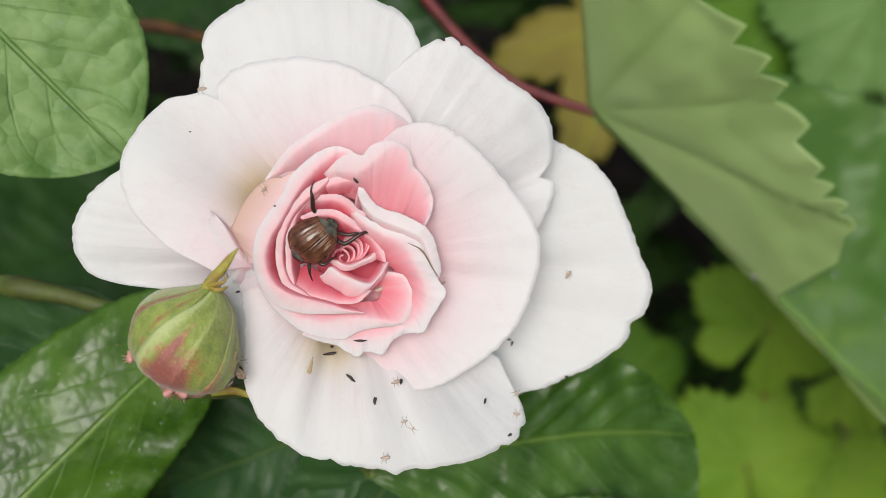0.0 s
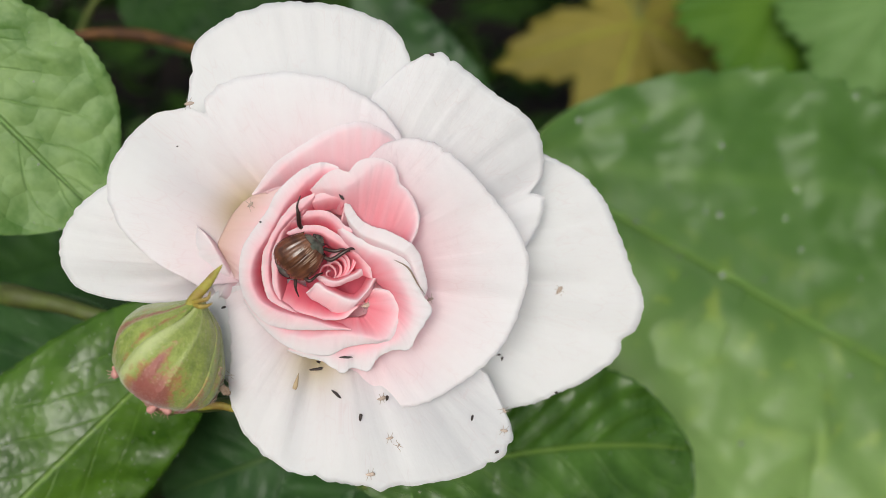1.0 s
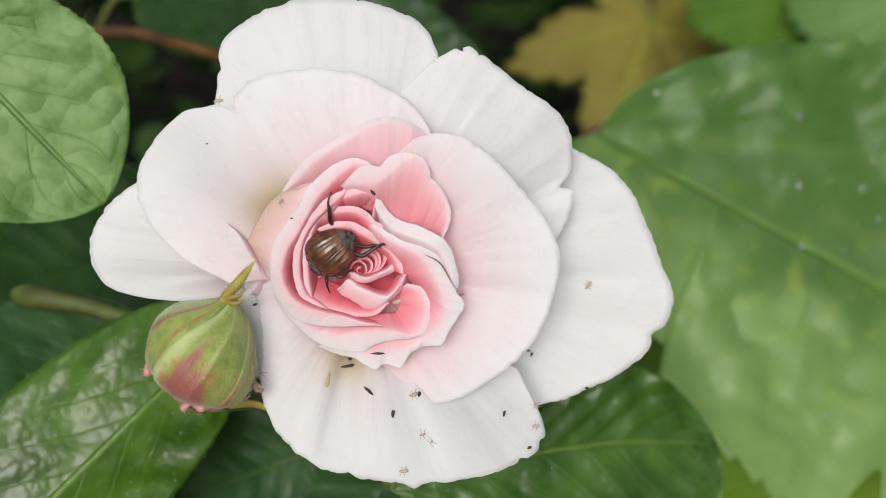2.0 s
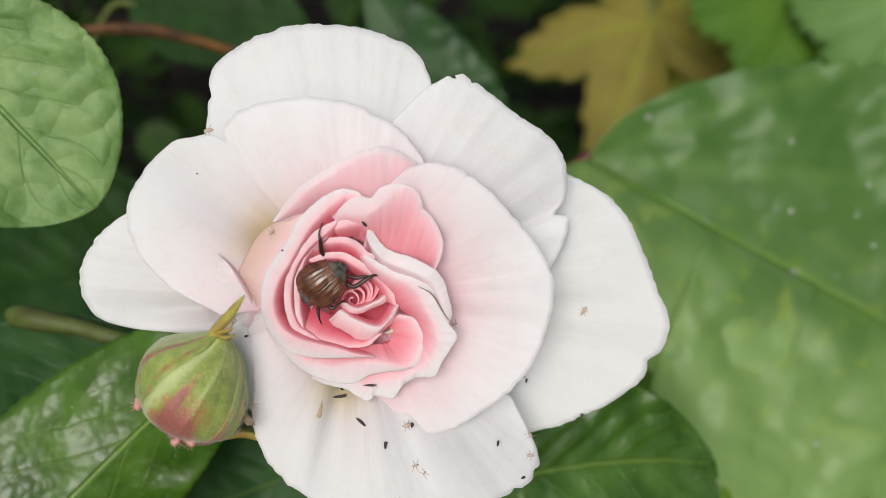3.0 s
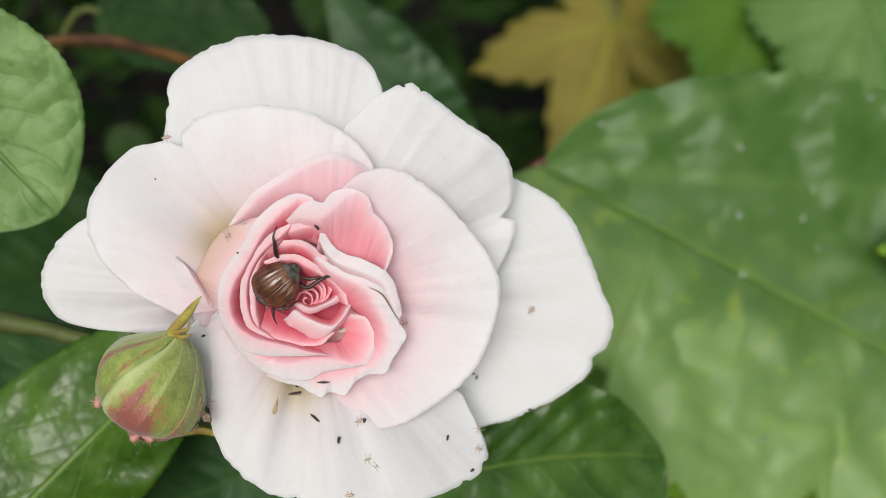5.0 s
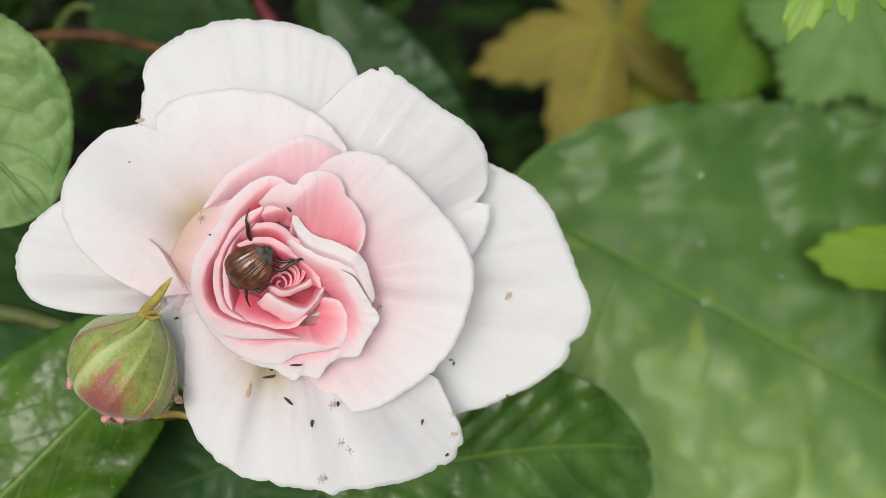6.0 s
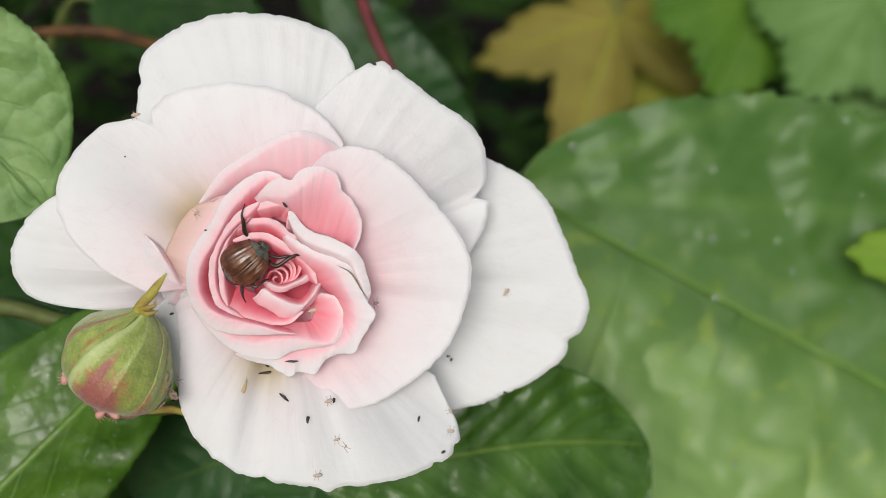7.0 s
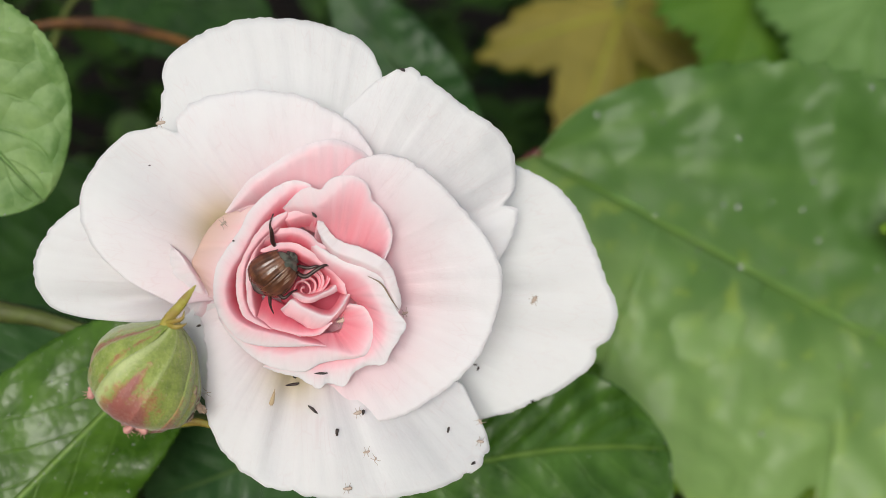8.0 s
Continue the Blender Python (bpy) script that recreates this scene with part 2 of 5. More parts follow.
def water_material():
    mat, nt, bsdf, out = nodes_of("water_drop")
    bsdf.inputs["Base Color"].default_value = (1, 1, 1, 1)
    bsdf.inputs["Roughness"].default_value = 0.02
    bsdf.inputs["IOR"].default_value = 1.33
    # not fully clear: the white share stands in for sky glints
    bsdf.inputs["Transmission Weight"].default_value = 0.72
    return mat


PETAL = petal_material()
ROSE_LEAF = leaf_material("rose_leaf", (0.028, 0.080, 0.009), (0.065, 0.155, 0.020), (0.11, 0.20, 0.03), 0.20, lateral=9, slant=2.6, spec=0.42)
WET_LEAF = leaf_material("wet_rose_leaf", (0.022, 0.068, 0.006), (0.072, 0.165, 0.014), (0.15, 0.27, 0.05), 0.20, lateral=9, slant=2.6, spec=0.42)
PALE_LEAF = leaf_material("young_rose_leaf", (0.078, 0.19, 0.032), (0.215, 0.35, 0.115), (0.15, 0.29, 0.07), 0.46, lateral=8, slant=2.4, rib_show=0.22, cell=220.0, blot=90.0, dome=1.3, relief=0.0010)
# darker copy of the rose leaf: shade under and behind the bloom painted in
DEEP_LEAF = leaf_material("shade_dark_rose_leaf", (0.014, 0.052, 0.013), (0.034, 0.095, 0.024), (0.06, 0.12, 0.03), 0.34, lateral=9, slant=2.6, spec=0.35)
# leaf green taken almost to black: deep shade is put into the colour
SHADE_LEAF = leaf_material("shade_coloured_leaf", (0.009, 0.036, 0.006), (0.022, 0.064, 0.011), (0.02, 0.06, 0.01), 0.45, lateral=8, slant=2.6, spec=0.2)
WIDE_LEAF = leaf_material("wide_leaf", (0.053, 0.129, 0.024), (0.088, 0.181, 0.047), (0.16, 0.29, 0.07), 0.30, lateral=6, slant=2.4, blot=45.0, through_it=0.40, spots=0.6, rib_show=0.12, spec=0.42, glow=(0.50, 0.72, 0.25))
WIDE_BACK = leaf_material("wide_leaf_underside", (0.40, 0.55, 0.22), (0.50, 0.64, 0.31), (0.30, 0.42, 0.15), 0.55, lateral=6, slant=2.4, blot=30.0, through_it=0.58, rib_show=0.15, glow=(0.86, 0.96, 0.66))
MAPLE = leaf_material("yellowing_maple", (0.18, 0.155, 0.026), (0.28, 0.245, 0.048), (0.32, 0.36, 0.04), 0.5, lateral=0.0, slant=0.0, blot=25.0, through_it=0.3, spec=0.2)
FADED = leaf_material("fading_maple", (0.22, 0.24, 0.022), (0.34, 0.37, 0.045), (0.34, 0.40, 0.05), 0.5, lateral=0.0, slant=0.0, blot=25.0, through_it=0.3, spec=0.2)
LIME = leaf_material("lime_leaf", (0.13, 0.27, 0.018), (0.22, 0.37, 0.035), (0.25, 0.38, 0.05), 0.5, lateral=0.0, slant=0.0, blot=25.0, through_it=0.35, spec=0.2)
FRESH_LIME = leaf_material("fresh_lime_leaf", (0.22, 0.42, 0.05), (0.34, 0.54, 0.12), (0.42, 0.58, 0.22), 0.4, lateral=0.0, slant=0.0, blot=60.0, through_it=0.4, spec=0.35)
GREEN = leaf_material("garden_leaf", (0.048, 0.140, 0.008), (0.105, 0.225, 0.018), (0.14, 0.28, 0.04), 0.5, lateral=0.0, slant=0.0, blot=25.0, through_it=0.3, spec=0.25)
BRIGHT = leaf_material("bright_garden_leaf", (0.090, 0.210, 0.035), (0.185, 0.34, 0.10), (0.20, 0.36, 0.10), 0.45, lateral=0.0, slant=0.0, blot=25.0, through_it=0.35, spec=0.3)
# very dark green that carries the gloom between the shrub's leaves
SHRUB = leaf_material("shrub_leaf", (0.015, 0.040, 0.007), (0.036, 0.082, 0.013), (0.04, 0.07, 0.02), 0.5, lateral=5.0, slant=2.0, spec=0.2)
SEPAL = sepal_material()
SHELL = shell_material()
CHITIN = plain("beetle_chitin", (0.025, 0.035, 0.03), 0.3)
HORN = plain("beetle_leg", (0.035, 0.016, 0.012), 0.35)
HUSK = plain("aphid_husk", (0.54, 0.44, 0.36), 0.6)
TAN = plain("dry_tan", (0.50, 0.38, 0.22), 0.6)
SPECK = plain("dark_speck", (0.03, 0.018, 0.015), 0.5)
APHID = plain("pink_aphid", (0.55, 0.27, 0.24), 0.5)
BROWN_EDGE = plain("withered_brown", (0.27, 0.20, 0.14), 0.7)
GREEN_STEM = mottled("green_stem", (0.08, 0.11, 0.025), (0.17, 0.20, 0.05), 120.0, 0.5)
RED_STEM = mottled("red_stem", (0.09, 0.012, 0.016), (0.17, 0.03, 0.03), 120.0, 0.45)
TWIG = mottled("brown_twig", (0.05, 0.022, 0.010), (0.22, 0.10, 0.02), 90.0, 0.7)
SOIL = mottled("garden_soil", (0.008, 0.006, 0.004), (0.030, 0.021, 0.014), 35.0, 0.95, 0.01, 0.2)
WATER = water_material()


# ---------------------------------------------------------------- building helpers
def mesh_of(name, verts, faces, material, attrs=(), smooth=True):
    me = bpy.data.meshes.new(name)
    me.from_pydata([tuple(v) for v in verts], [], faces)
    for key, values in attrs:
        a = me.attributes.new(key, "FLOAT", "POINT")
        a.data.foreach_set("value", np.asarray(values, dtype=np.float32).ravel())
    me.polygons.foreach_set("use_smooth", [smooth] * len(me.polygons))
    me.materials.append(material)
    me.update()
    return me


def grid_faces(rows, cols, closed=False):
    out = []
    for j in range(rows - 1):
        for i in range(cols if closed else cols - 1):
            k = (i + 1) % cols
            out.append((j * cols + i, j * cols + k, (j + 1) * cols + k, (j + 1) * cols + i))
    return out


def part(name, me, parent=None, label="", thick=0.0):
    ob = new(name, me)
    if parent is not None:
        ob.parent = parent
    if thick:
        mod = ob.modifiers.new("thickness", "SOLIDIFY")
        mod.thickness, mod.offset = thick, 0.0
    return tagged(ob, label) if label else ob


def holder(name, m, label, category, group="", kind=""):
    ob = new(name)
    ob.matrix_world = m
    ob.empty_display_size = 0.01
    return tagged(ob, label, category, group, kind)


def spline(values, u):
    """Smooth curve through evenly spaced values, at u in 0..1."""
    v = np.asarray(values, float)
    n = len(v) - 1
    x = np.clip(np.asarray(u, float), 0, 1) * n
    i = np.minimum(x.astype(int), n - 1)
    f = (x - i).reshape(x.shape + (1,) * (v.ndim - 1))
    p0, p1, p2, p3 = v[np.maximum(i - 1, 0)], v[i], v[i + 1], v[np.minimum(i + 2, n)]
    return p1 + 0.5 * f * (p2 - p0 + f * (2 * p0 - 5 * p1 + 4 * p2 - p3 + f * (3 * (p1 - p2) + p3 - p0)))


def wave(x, seed, octaves=3):
    """Soft noise along x, about -1..1."""
    return np.array([sum(noise.noise((float(a) * 2**k, seed * 7.31, k * 3.7)) / 2**k for k in range(octaves)) for a in np.ravel(x)]).reshape(np.shape(x))


def tube(name, points, radii, material, sides=10, steps=40, flat=1.0):
    """A stem, leg or twig along a smooth line of points, with rounded ends."""
    u = np.linspace(0, 1, steps)
    c = spline(points, u)
    r = np.maximum(spline(radii, u), 1e-6)
    d = np.gradient(c, axis=0)
    d /= np.linalg.norm(d, axis=1)[:, None] + 1e-12
    ref = np.array([0.0, 0.0, 1.0]) if abs(d[:, 2]).mean() < 0.8 else np.array([0.0, 1.0, 0.0])
    a = np.cross(d, ref)
    a /= np.linalg.norm(a, axis=1)[:, None] + 1e-12
    b = np.cross(a, d)
    th = np.linspace(0, 2 * np.pi, sides, endpoint=False)
    ring = c[:, None] + r[:, None, None] * (np.cos(th)[None, :, None] * a[:, None] + flat * np.sin(th)[None, :, None] * b[:, None])
    verts = np.concatenate([ring.reshape(-1, 3), [c[0] - d[0] * r[0] * 0.5, c[-1] + d[-1] * r[-1] * 0.5]])
    faces = grid_faces(steps, sides, True)
    n = steps * sides
    faces += [(i, n, (i + 1) % sides) for i in range(sides)]
    faces += [(n - sides + i, n - sides + (i + 1) % sides, n + 1) for i in range(sides)]
    return mesh_of(name, verts, faces, material)


def blob(name, size, material, squash=0.0, rough=0.0, seed=0, rows=10, cols=14):
    """A rounded body with half-axes size, egg-shaped by squash and uneven by rough."""
    ph = np.linspace(0.02, np.pi - 0.02, rows)
    th = np.linspace(0, 2 * np.pi, cols, endpoint=False)
    x = np.cos(ph)[:, None] * np.ones(cols)
    rr = np.sin(ph)[:, None] * (1 + squash * x)
    y, z = rr * np.cos(th), rr * np.sin(th)
    k = 1 + rough * wave(x * 1.7 + y * 2.3 + z * 3.1, seed)
    verts = np.stack([x * k * size[0], y * k * size[1], z * k * size[2]], -1).reshape(-1, 3)
    faces = grid_faces(rows, cols, True) + [tuple(range(cols - 1, -1, -1)), tuple(range((rows - 1) * cols, rows * cols))]
    return mesh_of(name, verts, faces, material)


def along(base, tip, face=(0, 0, 1)):
    """A pose in millimetres of the bloom's space: x runs from base to tip, z as near to face as it can."""
    b, x = Vector(base), (Vector(tip) - Vector(base)).normalized()
    y = Vector(face).cross(x).normalized()
    z = x.cross(y)
    m = Matrix((x, y, z)).transposed().to_4x4()
    m.translation = b * MM
    return m


# ---------------------------------------------------------------- ground
def ground():
    n = 90
    s = np.sign(np.linspace(-1, 1, n)) * np.abs(np.linspace(-1, 1, n)) ** 4 * 300.0
    x, y = np.meshgrid(s, s + 0.8)
    near = np.exp(-((x**2 + (y - 0.8) ** 2) / 9.0))
    z = 0.02 * near * (wave(x * 3.1 + y * 0.7, 3) + wave(y * 4.3 - x, 5)) - 0.01
    me = mesh_of("ground", np.stack([x, y, z], -1).reshape(-1, 3), grid_faces(n, n), SOIL)
    tagged(new("ground", me), "dark crumbly garden soil under the plants", "ground", kind="structure")


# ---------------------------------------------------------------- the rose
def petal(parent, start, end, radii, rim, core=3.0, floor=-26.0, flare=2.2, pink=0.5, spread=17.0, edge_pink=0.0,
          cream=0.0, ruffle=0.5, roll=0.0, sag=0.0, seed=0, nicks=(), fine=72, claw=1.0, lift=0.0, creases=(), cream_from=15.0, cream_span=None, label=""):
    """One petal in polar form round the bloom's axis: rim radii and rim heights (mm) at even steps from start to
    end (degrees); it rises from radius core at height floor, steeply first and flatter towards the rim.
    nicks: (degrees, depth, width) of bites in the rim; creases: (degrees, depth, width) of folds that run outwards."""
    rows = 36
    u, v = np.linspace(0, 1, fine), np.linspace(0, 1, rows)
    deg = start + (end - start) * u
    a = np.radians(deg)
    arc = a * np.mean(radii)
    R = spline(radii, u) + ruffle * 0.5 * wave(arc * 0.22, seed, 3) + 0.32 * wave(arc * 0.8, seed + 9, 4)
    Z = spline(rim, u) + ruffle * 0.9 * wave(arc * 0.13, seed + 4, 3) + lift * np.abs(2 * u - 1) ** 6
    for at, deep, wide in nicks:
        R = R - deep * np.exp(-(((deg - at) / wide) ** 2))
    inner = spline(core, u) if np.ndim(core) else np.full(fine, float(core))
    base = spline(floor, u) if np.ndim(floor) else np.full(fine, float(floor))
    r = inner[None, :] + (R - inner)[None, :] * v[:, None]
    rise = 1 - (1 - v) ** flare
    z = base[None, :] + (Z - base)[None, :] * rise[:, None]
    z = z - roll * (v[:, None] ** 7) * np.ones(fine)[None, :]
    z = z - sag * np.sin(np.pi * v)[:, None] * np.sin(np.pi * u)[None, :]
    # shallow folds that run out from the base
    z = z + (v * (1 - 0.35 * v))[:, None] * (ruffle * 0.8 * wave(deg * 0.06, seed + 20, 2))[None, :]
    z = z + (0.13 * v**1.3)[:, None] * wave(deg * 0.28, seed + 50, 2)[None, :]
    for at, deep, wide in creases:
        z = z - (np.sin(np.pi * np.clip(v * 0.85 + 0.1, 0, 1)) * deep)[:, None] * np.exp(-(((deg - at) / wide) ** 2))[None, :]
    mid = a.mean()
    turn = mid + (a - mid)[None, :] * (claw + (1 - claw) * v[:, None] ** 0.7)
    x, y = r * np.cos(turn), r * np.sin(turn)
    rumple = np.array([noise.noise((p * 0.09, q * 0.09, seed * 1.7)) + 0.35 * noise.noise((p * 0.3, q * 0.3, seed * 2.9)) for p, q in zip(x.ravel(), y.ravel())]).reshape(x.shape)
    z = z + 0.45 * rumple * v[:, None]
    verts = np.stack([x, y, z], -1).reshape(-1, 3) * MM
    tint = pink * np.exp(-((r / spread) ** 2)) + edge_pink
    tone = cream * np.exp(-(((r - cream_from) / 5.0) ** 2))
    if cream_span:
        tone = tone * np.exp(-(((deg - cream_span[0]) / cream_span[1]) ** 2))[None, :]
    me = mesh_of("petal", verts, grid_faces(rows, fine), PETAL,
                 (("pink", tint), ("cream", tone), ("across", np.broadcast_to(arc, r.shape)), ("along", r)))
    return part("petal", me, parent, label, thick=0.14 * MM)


def cup(parent, start, end, radii, rim, lip=2.4, drop=-0.15, depth=9.0, waist=0.66, pink=1.0, mid_pink=0.55, lip_pink=0.16, ruffle=0.35, tuck=2.5,
        seed=0, label="", fine=90, claw=0.9):
    """An inner petal that stands up as a wall with a turned-out lip: rim radii and crest heights (mm) at even steps
    from start to end; lip is the lip's width, drop how far its edge hangs."""
    rows = 34
    u, v = np.linspace(0, 1, fine), np.linspace(0, 1, rows)
    deg = start + (end - start) * u
    a = np.radians(deg)
    arc = a * np.mean(radii)
    R = spline(radii, u) + ruffle * 0.5 * wave(arc * 0.35, seed, 3) + 0.3 * ruffle * wave(arc * 0.8, seed + 9, 3)
    Z = spline(rim, u) + ruffle * 0.6 * wave(arc * 0.25, seed + 4, 2) - tuck * np.abs(2 * u - 1) ** 6
    wide = spline(lip, u) if np.ndim(lip) else np.full(fine, float(lip))
    T = np.maximum(spline(radii, u) - wide, 0.25 * R)
    knee = 0.58
    w = np.clip(v / knee, 0, 1)
    e = np.clip((v - knee) / (1 - knee), 0, 1)
    narrow = (spline(waist, u) if np.ndim(waist) else np.full(fine, float(waist)))[None, :]
    wall = narrow + (1 - narrow) * (w**1.5)[:, None]
    r = T[None, :] * wall + (R - T)[None, :] * e[:, None]
    z = Z[None, :] - depth * ((1 - w) ** 1.35)[:, None] - drop * (e**2)[:, None] * (wide / 2.4)[None, :]
    for _ in range(2):
        r[1:-1] = (r[:-2] + 2 * r[1:-1] + r[2:]) / 4
        z[1:-1] = (z[:-2] + 2 * z[1:-1] + z[2:]) / 4
    mid = a.mean()
    turn = mid + (a - mid)[None, :] * (claw + (1 - claw) * v[:, None])
    verts = np.stack([r * np.cos(turn), r * np.sin(turn), z], -1).reshape(-1, 3) * MM
    shade = np.where(w < 1, pink + (mid_pink - pink) * w**1.3, mid_pink + (lip_pink - mid_pink) * e**0.42)
    me = mesh_of("petal", verts, grid_faces(rows, fine), PETAL,
                 (("pink", np.clip(shade[:, None] + 0.10 * wave(arc * 0.5, seed + 2, 3)[None, :] * np.sin(np.pi * np.clip(v, 0, 1))[:, None], 0, 1)), ("cream", np.zeros(r.shape)), ("across", np.broadcast_to(arc, r.shape)), ("along", z + 20 + r)))
    return part("petal", me, parent, label, thick=0.13 * MM)


def fold(parent, crest, edge, high, into=((0.0, 0.0),), depth=7.0, reach=0.4, drop=0.3, pink=1.0, mid_pink=0.4, lip_pink=0.1, cream=0.0,
         seed=0, steep=1.0, rag=0.4, fine=110, label=""):
    """An inner petal hung on two rails (mm): its wall rises out of the bloom to the crest, whose heights are high, and its
    lip runs from there to the edge. into: where the wall leans to below, reach how far, depth how deep."""
    rows, knee = 40, 24
    u = np.linspace(0, 1, fine)
    c, e, h = spline(crest, u), spline(edge, u), spline(high, u)
    aim = spline(into, u) if len(into) > 1 else np.tile(np.asarray(into[0], float), (fine, 1))
    fall = spline(drop, u) if np.ndim(drop) else np.full(fine, float(drop))
    # the lip narrows to nothing at both ends
    c = e + (c - e) * (0.15 + 0.85 * np.minimum(1, np.minimum(u, 1 - u) / 0.10) ** 0.7)[:, None]
    run = np.concatenate([[0], np.cumsum(np.linalg.norm(np.diff(e, axis=0), axis=1))])
    out = e - c
    out = out / (np.linalg.norm(out, axis=1)[:, None] + 1e-6)
    e = e + out * (rag * (0.16 * wave(run * 0.9, seed + 9, 3) + 0.10 * wave(run * 2.4, seed + 5, 2)))[:, None]
    h = h + 0.22 * wave(run * 0.35, seed + 4, 3)
    foot = c + (aim - c) * reach
    w, q = np.linspace(0, 1, knee), np.linspace(0, 1, rows - knee + 1)[1:]
    wall = foot[None] + (c - foot)[None] * (w**steep)[:, None, None]
    wall_z = h[None] - depth * ((1 - w) ** 1.4)[:, None]
    lip = c[None] + (e - c)[None] * q[:, None, None]
    lip_z = h[None] - fall[None] * (q**1.6)[:, None] + 0.18 * q[:, None] * wave(run * 0.8, seed + 7, 2)[None]
    xy, z = np.concatenate([wall, lip]), np.concatenate([wall_z, lip_z])
    for _ in range(4):
        xy[1:-1] = (xy[:-2] + 2 * xy[1:-1] + xy[2:]) / 4
        z[1:-1] = (z[:-2] + 2 * z[1:-1] + z[2:]) / 4
    rumple = np.array([noise.noise((p * 0.22, r * 0.22, seed * 1.7)) for p, r in xy.reshape(-1, 2)]).reshape(z.shape)
    z = z + 0.22 * rumple
    tint = np.concatenate([pink + (mid_pink - pink) * w**2.0, mid_pink + (lip_pink - mid_pink) * q**0.75])
    tint = np.clip(tint[:, None] + 0.07 * wave(run * 0.45, seed + 2, 3)[None, :] * np.concatenate([np.ones(knee), 1 - q])[:, None], 0, 1)
    verts = np.concatenate([xy, z[..., None]], -1).reshape(-1, 3) * MM
    tone = np.broadcast_to(cream * np.concatenate([np.zeros(knee), q**0.7])[:, None], z.shape)
    me = mesh_of("petal", verts, grid_faces(rows, fine), PETAL,
                 (("pink", tint), ("cream", tone), ("across", np.broadcast_to(run, z.shape)), ("along", np.hypot(xy[..., 0], xy[..., 1]) + z)))
    return part("petal", me, parent, label, thick=0.13 * MM)


def rose():
    bloom = holder("rose_bloom", FACE, "open pale pink rose with white outer petals on its cane", "flower")
    white = "white outer petal"
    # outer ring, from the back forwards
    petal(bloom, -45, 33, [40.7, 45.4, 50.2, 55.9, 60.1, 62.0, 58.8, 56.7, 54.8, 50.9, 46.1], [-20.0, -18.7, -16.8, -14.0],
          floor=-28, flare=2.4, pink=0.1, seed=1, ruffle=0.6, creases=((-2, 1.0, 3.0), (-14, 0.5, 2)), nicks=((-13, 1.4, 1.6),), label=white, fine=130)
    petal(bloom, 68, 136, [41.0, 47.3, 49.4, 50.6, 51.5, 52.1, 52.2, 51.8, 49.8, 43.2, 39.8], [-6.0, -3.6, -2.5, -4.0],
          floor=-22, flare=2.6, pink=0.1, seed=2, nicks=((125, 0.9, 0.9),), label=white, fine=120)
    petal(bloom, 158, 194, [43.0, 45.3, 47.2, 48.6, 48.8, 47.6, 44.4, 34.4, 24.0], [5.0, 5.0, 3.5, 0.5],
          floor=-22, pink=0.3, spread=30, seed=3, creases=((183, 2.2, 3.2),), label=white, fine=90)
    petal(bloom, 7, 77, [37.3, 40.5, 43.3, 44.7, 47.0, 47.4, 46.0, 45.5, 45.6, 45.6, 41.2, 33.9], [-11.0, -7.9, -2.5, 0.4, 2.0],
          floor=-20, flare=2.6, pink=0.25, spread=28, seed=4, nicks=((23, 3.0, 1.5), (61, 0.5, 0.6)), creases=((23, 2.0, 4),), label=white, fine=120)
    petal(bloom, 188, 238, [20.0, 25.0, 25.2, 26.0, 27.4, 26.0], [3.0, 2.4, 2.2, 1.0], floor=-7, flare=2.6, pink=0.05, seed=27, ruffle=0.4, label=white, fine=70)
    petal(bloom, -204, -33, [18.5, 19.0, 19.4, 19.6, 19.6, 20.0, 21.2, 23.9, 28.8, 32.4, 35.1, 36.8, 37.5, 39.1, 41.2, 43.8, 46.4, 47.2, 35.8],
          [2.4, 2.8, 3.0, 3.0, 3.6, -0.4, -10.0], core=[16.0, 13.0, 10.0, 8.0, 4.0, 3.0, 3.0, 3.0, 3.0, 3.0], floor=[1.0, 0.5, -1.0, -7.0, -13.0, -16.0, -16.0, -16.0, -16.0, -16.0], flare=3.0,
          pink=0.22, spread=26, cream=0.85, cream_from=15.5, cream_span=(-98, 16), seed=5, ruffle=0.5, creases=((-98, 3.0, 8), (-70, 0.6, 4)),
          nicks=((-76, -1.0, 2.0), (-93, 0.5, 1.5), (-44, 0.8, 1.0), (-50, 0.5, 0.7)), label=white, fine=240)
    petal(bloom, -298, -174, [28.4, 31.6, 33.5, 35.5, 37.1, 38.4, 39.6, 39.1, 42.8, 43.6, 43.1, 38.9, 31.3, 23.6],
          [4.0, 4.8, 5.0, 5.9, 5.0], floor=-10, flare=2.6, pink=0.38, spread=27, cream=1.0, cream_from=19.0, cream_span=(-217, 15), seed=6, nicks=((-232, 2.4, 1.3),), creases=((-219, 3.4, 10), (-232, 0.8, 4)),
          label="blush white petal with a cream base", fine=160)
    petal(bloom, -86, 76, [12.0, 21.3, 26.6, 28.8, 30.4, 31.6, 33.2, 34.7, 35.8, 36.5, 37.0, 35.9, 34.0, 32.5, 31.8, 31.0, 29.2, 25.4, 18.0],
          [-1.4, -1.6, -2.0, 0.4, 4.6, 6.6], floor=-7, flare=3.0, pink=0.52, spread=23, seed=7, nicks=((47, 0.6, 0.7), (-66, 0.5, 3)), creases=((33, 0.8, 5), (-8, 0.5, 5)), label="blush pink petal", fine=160)
